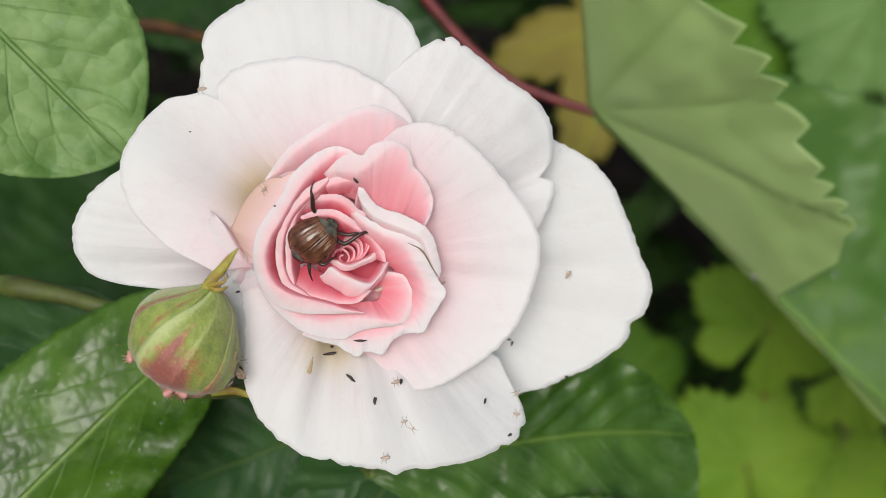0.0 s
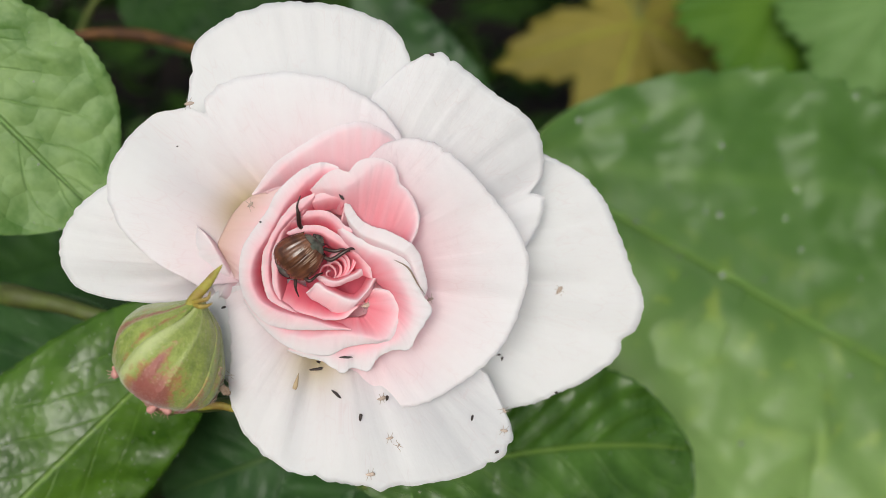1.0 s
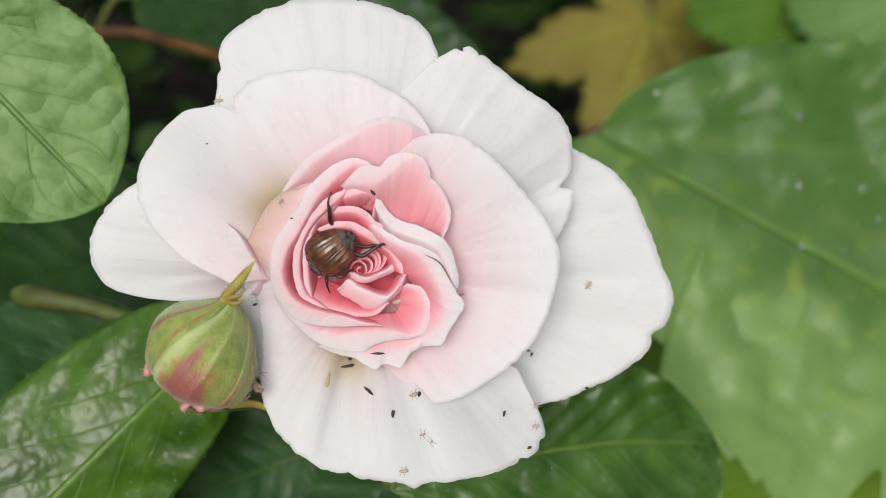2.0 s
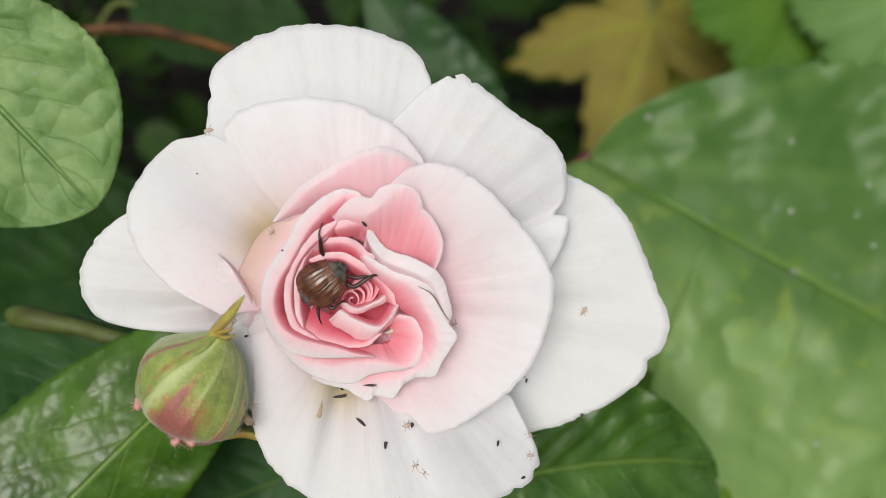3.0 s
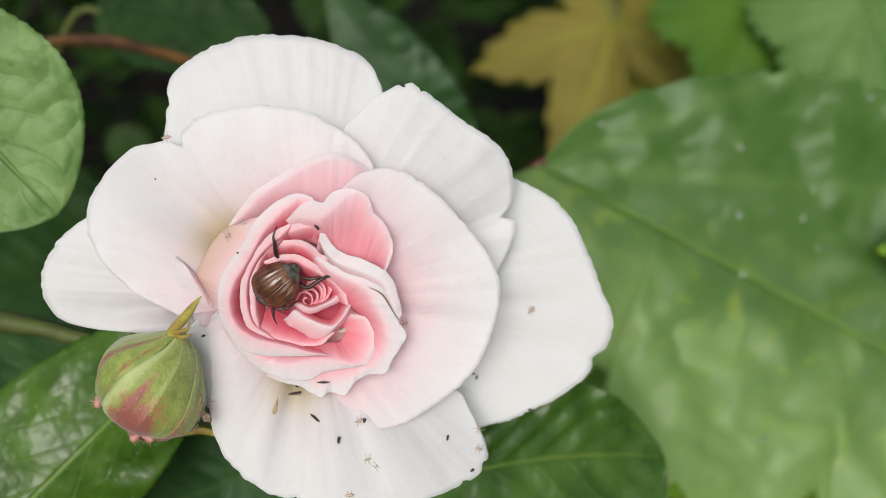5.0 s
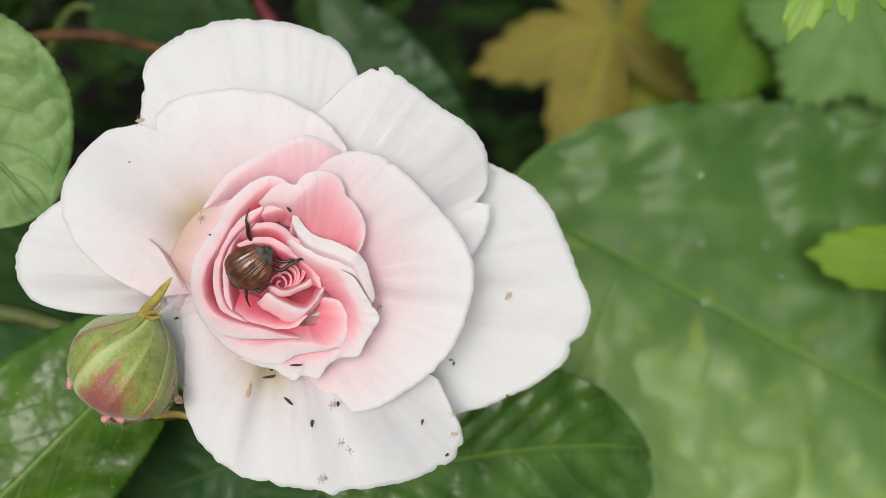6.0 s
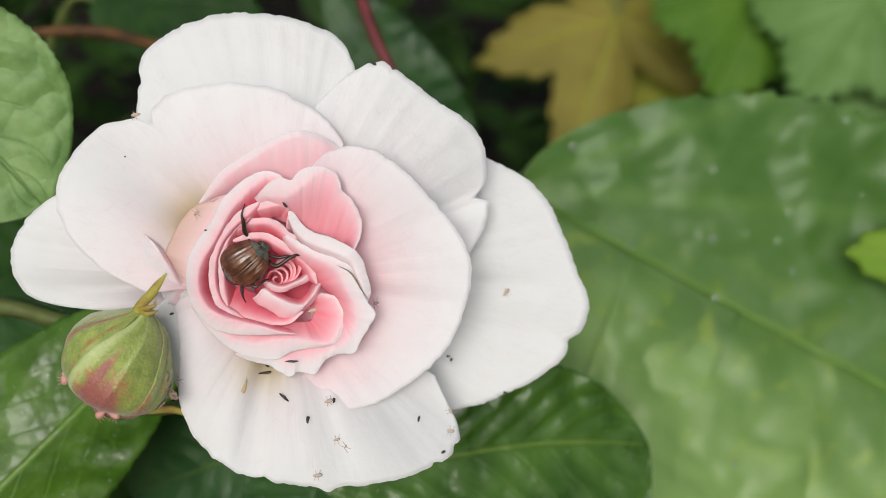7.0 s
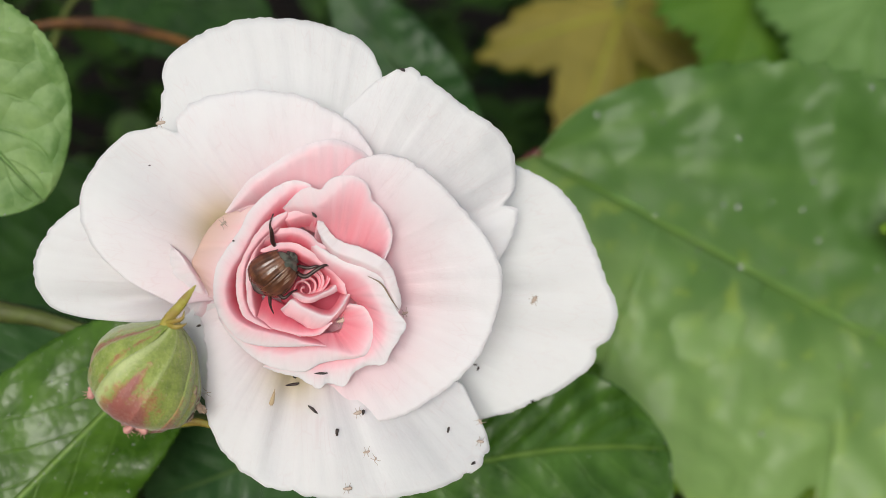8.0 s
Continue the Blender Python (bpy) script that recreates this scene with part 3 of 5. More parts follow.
    # inner petals, from the back pink one to those that close round the heart
    fold(bloom, [(-13.3, 13.9), (-10.8, 16.6), (-7.9, 19.5), (-3.9, 22), (-0.3, 24.1), (3, 25.6), (6.2, 26.1), (9.1, 25.4), (11.7, 23.7), (13.4, 20.6)],
         [(-14.2, 14.4), (-11.8, 17.4), (-8.9, 20.4), (-4.6, 23.1), (-0.9, 25.3), (2.8, 26.8), (6.2, 27.4), (9.2, 26.5), (12.1, 24.7), (14, 21.5)],
         [3, 6, 7.6, 8.2, 6.6, 3.5], into=[(-9.2, 13.2), (-5.4, 15.5), (1.1, 16.1), (7.5, 14.5), (10.7, 11.3)], depth=4.2, reach=0.85, drop=0.3, pink=0.40, mid_pink=0.28, lip_pink=0.12, seed=8, steep=0.8, label='pink petal')
    fold(bloom, [(-6.1, 17), (-8.6, 14.2), (-10.4, 10.9), (-12.8, 7.6), (-14.7, 4.2), (-15.2, 0.5), (-14.9, -2.5)],
         [(-11.9, 14.2), (-14.2, 13.7), (-16.9, 11.3), (-19.1, 7.6), (-20.1, 5.3), (-19.3, 3.1), (-17.2, -0.7)],
         [7.2, 6.8, 6, 5], into=[(-5.4, 10.2), (-6.4, 2.7)], depth=4, reach=0.3, drop=[1.0, 2.4, 2.6, 2.4], pink=0.4, mid_pink=0.3, lip_pink=0.38, cream=0.45, seed=26, label='peach outer wall of the cup')
    fold(bloom, [(-6.5, -13.3), (-3.2, -14.2), (-0.1, -14.6), (2.8, -15.2), (4.7, -14.8), (7.4, -14.4), (9.8, -13.5), (12, -12.5), (13.8, -11.1), (14.9, -9.4), (15.6, -7.5), (15.6, -5.6), (14.9, -3.5), (13.8, -1.4), (12.8, 0.5), (11.8, 2.1), (9.9, 3.5), (7.1, 4.7), (4.5, 6.2), (2, 7.9), (0.5, 9.7)],
         [(-7.4, -14), (-4, -15.3), (-0.9, -16.1), (2.8, -18.1), (4.4, -17.1), (7.4, -17.7), (9.3, -15.2), (11.9, -13.8), (15, -13.5), (16.4, -10.9), (18, -8.4), (19.1, -6.3), (17.6, -3.9), (16.5, -1.9), (15.5, 0.5), (14.5, 2.8), (12.4, 4), (9.2, 5.1), (5.5, 6.8), (2.5, 8.7), (0.7, 10.6)],
         [3, 3, 3, 3.8, 5, 5.8, 6.3, 6.1, 5.4, 4.8], into=[(1.1, -8), (7.5, -5.4), (9.1, -2.7), (5.9, -0.5), (3.2, 1.6)], depth=5, reach=0.8, drop=[0.3, 0.5, 0.4, 0.2, 0.0], pink=0.75, mid_pink=0.27, lip_pink=0.03, seed=13, steep=1.0, fine=220, rag=1.0)
    fold(bloom, [(2.6, 12.9), (3.2, 11.3), (4.3, 9.4), (6.7, 7.2), (10.4, 5.8), (13.7, 4.3), (15.2, 2.8), (16.3, -0), (17, -2.4), (17.5, -3.8)],
         [(3.5, 13.8), (4.5, 12.1), (5.6, 10.5), (7.5, 9), (11.4, 7.8), (15, 5.8), (16.7, 3.8), (17.6, 0.7), (18.2, -1.9), (17.7, -3.8)],
         [6.8, 6.6, 6.6, 7, 7, 6.6, 6, 5], into=[(5.4, 2.7), (9.7, -0.5)], depth=2.2, reach=0.3, drop=[0.2, 0.5, 0.6], pink=0.3, mid_pink=0.12, lip_pink=0.07, seed=33, rag=0.6)
    fold(bloom, [(-2.4, 14.6), (-0.8, 15.2), (1, 15.4), (2.9, 15.4), (4.7, 16.2), (6.2, 17.5), (8.2, 19.1), (10.2, 19.8), (11.6, 19), (12.4, 17.6), (12.7, 16.1), (14.2, 14.8), (15.5, 12.8), (16.1, 10.5), (15.8, 8), (14.4, 5.3)],
         [(-2.9, 15), (-1.4, 16.6), (0.3, 18.1), (2.1, 18.7), (4, 18.3), (5.6, 20), (8, 20.8), (10.4, 20.5), (12.1, 19.5), (12.8, 18), (13.1, 16.4), (14.6, 15.1), (15.9, 13), (16.6, 10.6), (16.3, 8), (14.9, 5.2)],
         [7.8, 8.6, 9.2, 9.4, 8.6, 7.8, 6.8, 5.4], into=[(1.1, 10.7), (4.3, 9.3), (7.5, 7.2), (10.7, 5.6), (13.1, 4.6)], depth=5.2, reach=0.9, drop=[-0.3, -0.2, 0.1, 0.1], pink=0.66, mid_pink=0.3, lip_pink=0.14, seed=12, steep=0.85, fine=140)
    fold(bloom, [(-3.1, 12.7), (-0.8, 13.4), (1.3, 13.9), (2.7, 13.7), (3.6, 12.8)],
         [(-3.4, 13.6), (-0.9, 14.5), (1.6, 15), (3.2, 14.8), (4.3, 13.9)],
         [7, 7.5, 7.4, 7], into=[(0, 8)], depth=3, reach=0.35, drop=0.1, pink=0.8, mid_pink=0.49, lip_pink=0.23, seed=16)
    fold(bloom, [(2, 17.6), (-0.7, 18.3), (-3, 17.1), (-5, 15.2), (-7.1, 12.8), (-9, 9.7), (-10.8, 6.6), (-12.7, 3.5), (-13.6, 0.5), (-13.3, -2.6), (-11.7, -5.1), (-9.1, -6.7), (-6, -7.6), (-2.9, -8.3), (0.7, -9.2), (4.3, -9.8)],
         [(2.3, 19.1), (-0.6, 20), (-3.7, 19), (-6.2, 17.2), (-8.9, 14.4), (-10.7, 11.2), (-13.1, 7.9), (-15.1, 4.5), (-15.8, 0.5), (-15.5, -2.7), (-14.1, -5.7), (-11.3, -8.8), (-7.7, -10), (-3.5, -10.2), (0.7, -10.1), (4.5, -10.1)],
         [8.4, 8.8, 8.4, 7.6, 6.8, 6, 5.4, 5, 4.6], into=[(-2.1, 8), (-7.5, 5.9), (-9.6, 1.6), (-8.6, -3.8), (-2.1, -7)], depth=5, reach=0.42, drop=[0.1, 0.3, 0.8, 0.9, 0.4], pink=1.0, mid_pink=0.39, lip_pink=0.08, seed=11, fine=200, steep=1.2)
    fold(bloom, [(-13.8, -5.4), (-11.5, -8.4), (-8.3, -10.6), (-5.9, -11.3), (-3.4, -11.9), (0.1, -11.2), (3.2, -11), (6.9, -11.3), (9.7, -11.9), (11.2, -10.9), (12.4, -8.4), (12.3, -5.5), (11, -3.7), (8.4, -3.1)],
         [(-15.4, -4.6), (-13.3, -8), (-9.5, -11.8), (-6.4, -13.7), (-3.2, -14.6), (0.5, -14.8), (3.1, -13.5), (6.8, -12.7), (10, -12.4), (11.9, -11.4), (13.1, -8.4), (13, -5.2), (11.5, -3.1), (8.5, -2.5)],
         [4.2, 4.2, 4.1, 4, 4, 4, 3.8, 3.2, 2], into=[(-6.4, -8), (-1.1, -7), (4.3, -7), (5.4, -5.9), (4.3, -5.4)], depth=3.5, reach=0.75, drop=[0.5, 0.7, 0.7, 0.3, 0.1], pink=0.72, mid_pink=0.29, lip_pink=0.07, seed=18, fine=160, steep=0.9)
    fold(bloom, [(-1.6, 13.4), (-4.1, 12.1), (-6.2, 10.5), (-7.9, 8.7), (-9.5, 6.2), (-10.4, 3.5), (-10.7, 0.5), (-10.3, -2.5), (-9.2, -4.7), (-6.8, -6.3), (-3.9, -7.9)],
         [(-2.2, 14.5), (-4.9, 13.2), (-7.2, 11.7), (-8.8, 9.8), (-10.5, 7.1), (-11.5, 4), (-11.9, 0.7), (-11.5, -2.5), (-10.3, -5.3), (-7.5, -7), (-4.1, -8.3)],
         [7.4, 7.4, 7, 6.4, 5.4, 4.4, 3.6, 3.2], into=[(-2.1, 8), (-6.4, 5.9), (-8.6, 0.5), (-6.4, -4.8)], depth=4.5, reach=0.4, drop=[0.1, 0.3, 0.4, 0.2], pink=1.0, mid_pink=0.47, lip_pink=0.15, seed=14, fine=140)
    fold(bloom, [(-2.9, 12), (-5.3, 10.5), (-7.3, 8.7), (-8.4, 6.5), (-9, 3.6), (-9.2, 0.1), (-9, -2.9), (-8.2, -5.1)],
         [(-3.4, 13), (-5.8, 11.5), (-8, 9.6), (-9.4, 6.9), (-10, 3.8), (-10.1, 0.1), (-9.9, -3.2), (-8.9, -5.6)],
         [6.6, 6.4, 5.8, 5, 4, 3], into=[(-3.2, 8), (-6.4, 3.8), (-6.4, -1.6)], depth=4, reach=0.4, drop=0.2, pink=1.0, mid_pink=0.52, lip_pink=0.19, seed=15, fine=120)
    fold(bloom, [(-7.1, 8.6), (-5.1, 10.1), (-2.9, 10.5), (-0.6, 10.5), (1.4, 9.3), (2.9, 8), (5, 7.3)],
         [(-7.8, 9.2), (-5.6, 10.9), (-3.3, 11.4), (-0.6, 11.5), (1.7, 10.4), (3.2, 8.8), (5.2, 8.2)],
         [6, 6, 5.8, 5.2, 4.8], into=[(-3.2, 5.9)], depth=3, reach=0.4, drop=0.1, pink=0.95, mid_pink=0.49, lip_pink=0.23, seed=17)
    fold(bloom, [(-7, 6.5), (-4.5, 7.7), (-1.5, 7.7), (0.7, 6.5), (3, 5.1), (5.2, 3.6), (6.6, 1.7), (7.4, -0.7)],
         [(-7.6, 7.5), (-4.5, 8.7), (-1.2, 8.8), (1.2, 7.6), (3.7, 5.9), (6.3, 4.4), (7.6, 2), (8.1, -0.8)],
         [4.8, 5, 4.8, 4.2, 3.6, 3], into=[(-3.2, 3.8), (0, 1.6)], depth=3.5, reach=0.35, drop=0.1, pink=0.95, mid_pink=0.52, lip_pink=0.23, seed=25)
    fold(bloom, [(-9.5, -4.7), (-7.1, -6.1), (-4.1, -7.1), (-1, -7.9), (1.5, -7.9), (2.9, -7.4), (4.2, -6.4), (5.1, -5.6)],
         [(-9.9, -5.3), (-7.4, -6.6), (-4.2, -7.6), (-1.1, -8.4), (1.7, -8.4), (3.3, -8), (4.6, -6.8), (5.5, -6)],
         [2.8, 2.8, 2.8, 2.6, 2.6], into=[(-7, -0.5), (-3.8, -2.1), (-0.5, -4.8), (2.1, -5.4), (3.2, -5.4)], depth=4, reach=0.85, drop=0.1, pink=1.0, mid_pink=0.52, lip_pink=0.23, seed=19, steep=0.9)
    fold(bloom, [(-3.4, -3.1), (-2.1, -1.7), (-0.3, -2.9), (1.6, -3.8), (3.7, -4.6), (5.5, -4.7), (6.9, -3.4), (8, -1.6), (8.3, -0.3)],
         [(-4.1, -3.5), (-3.2, -4.6), (-1.9, -5.3), (-0.2, -6.4), (1.5, -7.6), (3.2, -7.5), (4.9, -6.1), (7.5, -3.7), (8.7, -0.8)],
         [3.2, 3.4, 3.6, 3.6, 3.2, 2.8], into=[(-1.1, -0.5), (1.1, -1.8), (3.8, -2.7), (5.4, -0.5)], depth=2.5, reach=0.5, drop=[1.0, 2.0, 2.0, 1.0], pink=0.85, mid_pink=0.14, lip_pink=0.45, seed=20)
    fold(bloom, [(-1.5, -0), (-0.2, -1), (1.5, -1.4), (3.4, -0.7), (5.5, 0.4), (6.8, 1.9)],
         [(-2.3, -0.7), (-0.7, -2), (1.4, -2.3), (3.6, -1.4), (6.1, -0.3), (7.6, 1.3)],
         [2.8, 3, 2.8, 2.4], into=[(-0.2, -0.2), (3.2, 0.5)], depth=2, reach=0.4, drop=0.8, pink=0.8, mid_pink=0.2, lip_pink=0.4, seed=21)
    fold(bloom, [(-23, 8.1), (-21.7, 6.6), (-20.7, 5), (-19.7, 3), (-18.5, 0.6), (-17.3, -1.7)],
         [(-23.8, 8.6), (-24, 6.9), (-23.8, 4.8), (-23.3, 2.1), (-22, -1), (-20.1, -4.7)],
         [5.3, 5.7, 5.7, 5.2, 4.4, 3.6], into=[(-17.2, 2.7), (-15, -0.5), (-9.6, -9.1)], depth=1.6, reach=0.2, drop=1.5, pink=0.3, mid_pink=0.17, lip_pink=0.11, rag=0.12, seed=44, label='pale raised petal margin')
    # narrow petals in the heart, nested and opening to one side
    for k in range(5):
        r0 = 2.3 + 0.85 * k + 0.15 * (k % 2)
        cup(bloom, -38 + 9 * k, 112 - 7 * k, [r0 * 0.62, r0 * 0.92, r0 * 1.16, r0 * 1.08, r0 * 0.66], [0.9 + 0.28 * k, 1.3 + 0.25 * k, 1.0 + 0.2 * k], lip=0.35 + 0.08 * (k % 3), drop=-0.05, depth=3, waist=0.88,
            lip_pink=0.42, mid_pink=0.85, ruffle=0.35, tuck=1.0, seed=30 + k, fine=48)
    for k in range(3):
        r0 = 0.55 + 0.5 * k
        cup(bloom, 70 + 165 * k, 70 + 165 * k + 215, [r0, r0 * 1.2, r0 * 1.25, r0 * 1.5], [1.3, 1.0 - 0.08 * k, 1.4], lip=0.24, drop=-0.03, depth=2.4, waist=0.9, lip_pink=0.42, mid_pink=0.75, ruffle=0.3,
            tuck=0.6, seed=40 + k, fine=48)
    heart = blob("heart", (11 * MM, 11 * MM, 7 * MM), PETAL, rows=14, cols=24)
    for key, value in (("pink", 1.0), ("cream", 0.0), ("across", 0.0), ("along", 0.0)):
        heart.attributes.new(key, "FLOAT", "POINT").data.foreach_set("value", [value] * len(heart.vertices))
    part("heart", heart, bloom).location = (0, 0, -10.5 * MM)
    hip = part("receptacle", blob("receptacle", (7 * MM, 7 * MM, 9 * MM), GREEN_STEM), bloom)
    hip.location = (0, 0, -34 * MM)
    return bloom


def cane():
    down = FACE.to_3x3().transposed() @ Vector((0, 0, -1)) * 1000
    pts = [(0, 0, -30), (1, -8, -44), (4, -40, -78), (4 + 20, -40 + down.y * 0.2, -78 + down.z * 0.2), (60, -20 + down.y * 0.58, -40 + down.z * 0.58)]
    ob = holder("rose_cane", FACE, "green rose cane that rises from the soil", "stem")
    part("stem", tube("stem", np.array(pts) * MM, [0.0022, 0.0022, 0.0027, 0.0035, 0.005], GREEN_STEM, 12, 60), ob)
    part("side_shoot", tube("side_shoot", np.array([(-29, -23, 7), (-26, -26, -8), (-16, -30, -34), (4, -52, -88)]) * MM, [0.0012, 0.0012, 0.0016, 0.002], GREEN_STEM, 10, 40), ob)


# ---------------------------------------------------------------- the bud
def bud():
    base, top = Vector((-27.8, -22.5, 8.5)), Vector((-21.7, -4.9, 12.5))
    m = along(base, top)
    inv = m.inverted()
    ob = holder("rose_bud", FACE @ m, "closed green rose bud flushed with dull red", "flower bud")
    L = (top - base).length * MM

    def radius(t):
        return spline([4.2, 7.3, 8.6, 9.0, 8.9, 8.5, 7.8, 6.4, 3.7, 1.3], t) * MM

    def body(t, a, swell):
        r = radius(np.clip(t, 0, 1)) * swell
        return np.stack([t * L + 0 * a, r * np.cos(a) + spline([0.2, 0.9, 1.5, 1.8, 2.1, 2.4, 2.4, 1.8, 0.7, 0.0], np.clip(t, 0, 1)) * MM, r * np.sin(a) + 0 * t], -1).reshape(-1, 3)

    t, th = np.meshgrid(np.linspace(0, 1, 30), np.linspace(0, 2 * np.pi, 40, endpoint=False), indexing="ij")
    core = body(t, th, 0.94)
    faces = grid_faces(30, 40, True) + [tuple(range(39, -1, -1)), tuple(range(29 * 40, 30 * 40))]
    n = len(core)
    part("bud_core", mesh_of("bud_core", core, faces, SEPAL, (("across", [0.6] * n), ("along", t), ("flush", [0.3] * n), ("pale", [0.0] * n))), ob)
    # middle angle, half width, height over the core; the front sepal laps over its neighbour
    for k, (mid, half, over) in enumerate(((114, 51, 0.45), (32, 45, 0.0), (197, 42, 0.7), (270, 42, 0.1), (332, 44, 0.3))):
        s, w = np.meshgrid(np.linspace(-0.02, 1.0, 60), np.linspace(-1, 1, 41), indexing="ij")
        half_at = radians(half) * (1 - 0.25 * np.clip(s, 0, 1) ** 3)
        a = radians(mid) + half_at * w + 0.95 * (s - 0.5)
        ribs = 0.030 * np.exp(-(((w - 0.03) / 0.06) ** 2)) + 0.022 * np.exp(-(((w + 0.38) / 0.12) ** 2)) - 0.022 * np.exp(-(((w + 0.62) / 0.07) ** 2)) - 0.02 * np.exp(-(((w - 0.45) / 0.12) ** 2))
        swell = 1.0 + 0.03 * (1 - w**2) + ribs + 0.012 * wave(s * 5 + w * 1.5, k + 3, 3) + over * MM / 0.009 * (1 - 0.5 * s)
        verts = body(s, a, swell)
        grit = 0.22 * wave(s * 9 + w * 5.3, k + 31, 3)
        if k == 0:
            flush = 1.5 * np.exp(-(((w + 0.20) / 0.58) ** 2)) * (1 - np.clip((s - 0.18) / 0.42, 0, 1)) + 1.0 * np.exp(-(((w + 0.40) / 0.10) ** 2)) * np.exp(-(((s - 0.5) / 0.22) ** 2))
            flush = flush * np.clip((w + 0.98) / 0.3, 0, 1)
            pale = np.exp(-(((w + 0.86) / 0.16) ** 2)) + 0.7 * np.exp(-(((w - 0.03) / 0.035) ** 2)) + 0.35 * np.clip(s - 0.55, 0, 1)
        elif k == 1:
            flush = 0.95 * np.exp(-(((w + 0.18) / 0.15) ** 2)) * np.clip(s * 2 - 0.4, 0, 1) + 1.2 * np.exp(-(((s - 0.34) / 0.16) ** 2)) * np.clip(0.5 - w, 0, 1) + 0.6 * np.exp(-(((w - 0.62) / 0.09) ** 2))
            pale = 0.6 * np.exp(-(((w + 0.85) / 0.2) ** 2)) * s
        else:
            flush = 0.7 * (1 - np.clip(s / 0.5, 0, 1)) + 0.25 * np.abs(w)
            pale = 0.4 * np.exp(-(((np.abs(w) - 0.9) / 0.1) ** 2))
        me = mesh_of("sepal", verts, grid_faces(60, 41), SEPAL, (("across", w), ("along", s), ("flush", np.clip(flush + grit * (flush > 0.05), 0, 1.2)), ("pale", np.clip(pale, 0, 1))))
        part("sepal", me, ob, thick=0.3 * MM)

    def tip(points, radii, material, flat=0.5, label=""):
        p = np.array([tuple(inv @ (Vector(q) * MM)) for q in points])
        part("sepal_tip", tube("sepal_tip", p, np.array(radii) * MM, material, 10, 30, flat), ob, label)

    tip([(-23.4, -6.4, 13.5), (-21.9, -4.2, 14.0), (-20.0, -2.2, 14.4), (-18.5, -0.3, 14.8), (-16.9, 1.6, 15.2)], [0.8, 0.9, 0.85, 0.65, 0.1], GREEN_TIP)
    tip([(-22.2, -4.9, 14.2), (-20.7, -4.6, 14.9), (-19.4, -4.2, 14.9), (-19.0, -2.9, 14.7)], [0.42, 0.45, 0.32, 0.08], GREEN_TIP)
    tip([(-22.0, -5.2, 14.2), (-20.8, -5.6, 15.0), (-19.6, -5.5, 15.0), (-18.6, -5.0, 14.8)], [0.42, 0.46, 0.36, 0.08], GREEN_TIP, 0.5, "yellow-green sepal tip with a dark end")
    tip([(-24.2, -25.0, 0.0), (-20.5, -24.8, -1.0), (-17.8, -25.6, -1.6), (-15.6, -26.4, -2.0)], [0.7, 0.8, 0.6, 0.1], GREEN_TIP, 0.5)
    part("hip", blob("hip", (2.6 * MM, 3.6 * MM, 3.6 * MM), GREEN_STEM), ob)
    # crumpled dry tissue beside the base
    for x, y, z, size, turn in ((-18.6, -18.9, 10.2, 1.5, 65), (-17.4, -20.6, 9.0, 1.2, -40), (-18.2, -17.2, 11.4, 1.0, 80), (-21.4, -22.9, 10.6, 1.1, 5), (-19.3, -21.8, 10.2, 1.1, 70)):
        a, b = np.meshgrid(np.linspace(-1, 1, 14), np.linspace(-1, 1, 14), indexing="ij")
        lump = wave(a * 1.6 + b * 2.1, int(size * 10), 3)
        sheet = np.stack([size * a * (1 - 0.25 * b**2) * (1 + 0.30 * wave(b * 3.1, int(size * 13), 3)), 0.6 * size * b * (1 - 0.3 * a**2) * (1 + 0.45 * wave(a * 3.7, int(size * 17), 3)), 0.65 * lump * size + 0.25 * size * wave(a * 4.0 - b * 3.0, 5, 2)], -1).reshape(-1, 3) * MM
        scrap = part("withered_edge", mesh_of("withered_edge", sheet, grid_faces(14, 14), BROWN_EDGE), ob, "withered grey-brown sepal edge", thick=0.15 * MM)
        scrap.matrix_local = inv @ pose(x * MM, y * MM, z * MM, 10, 15, turn)


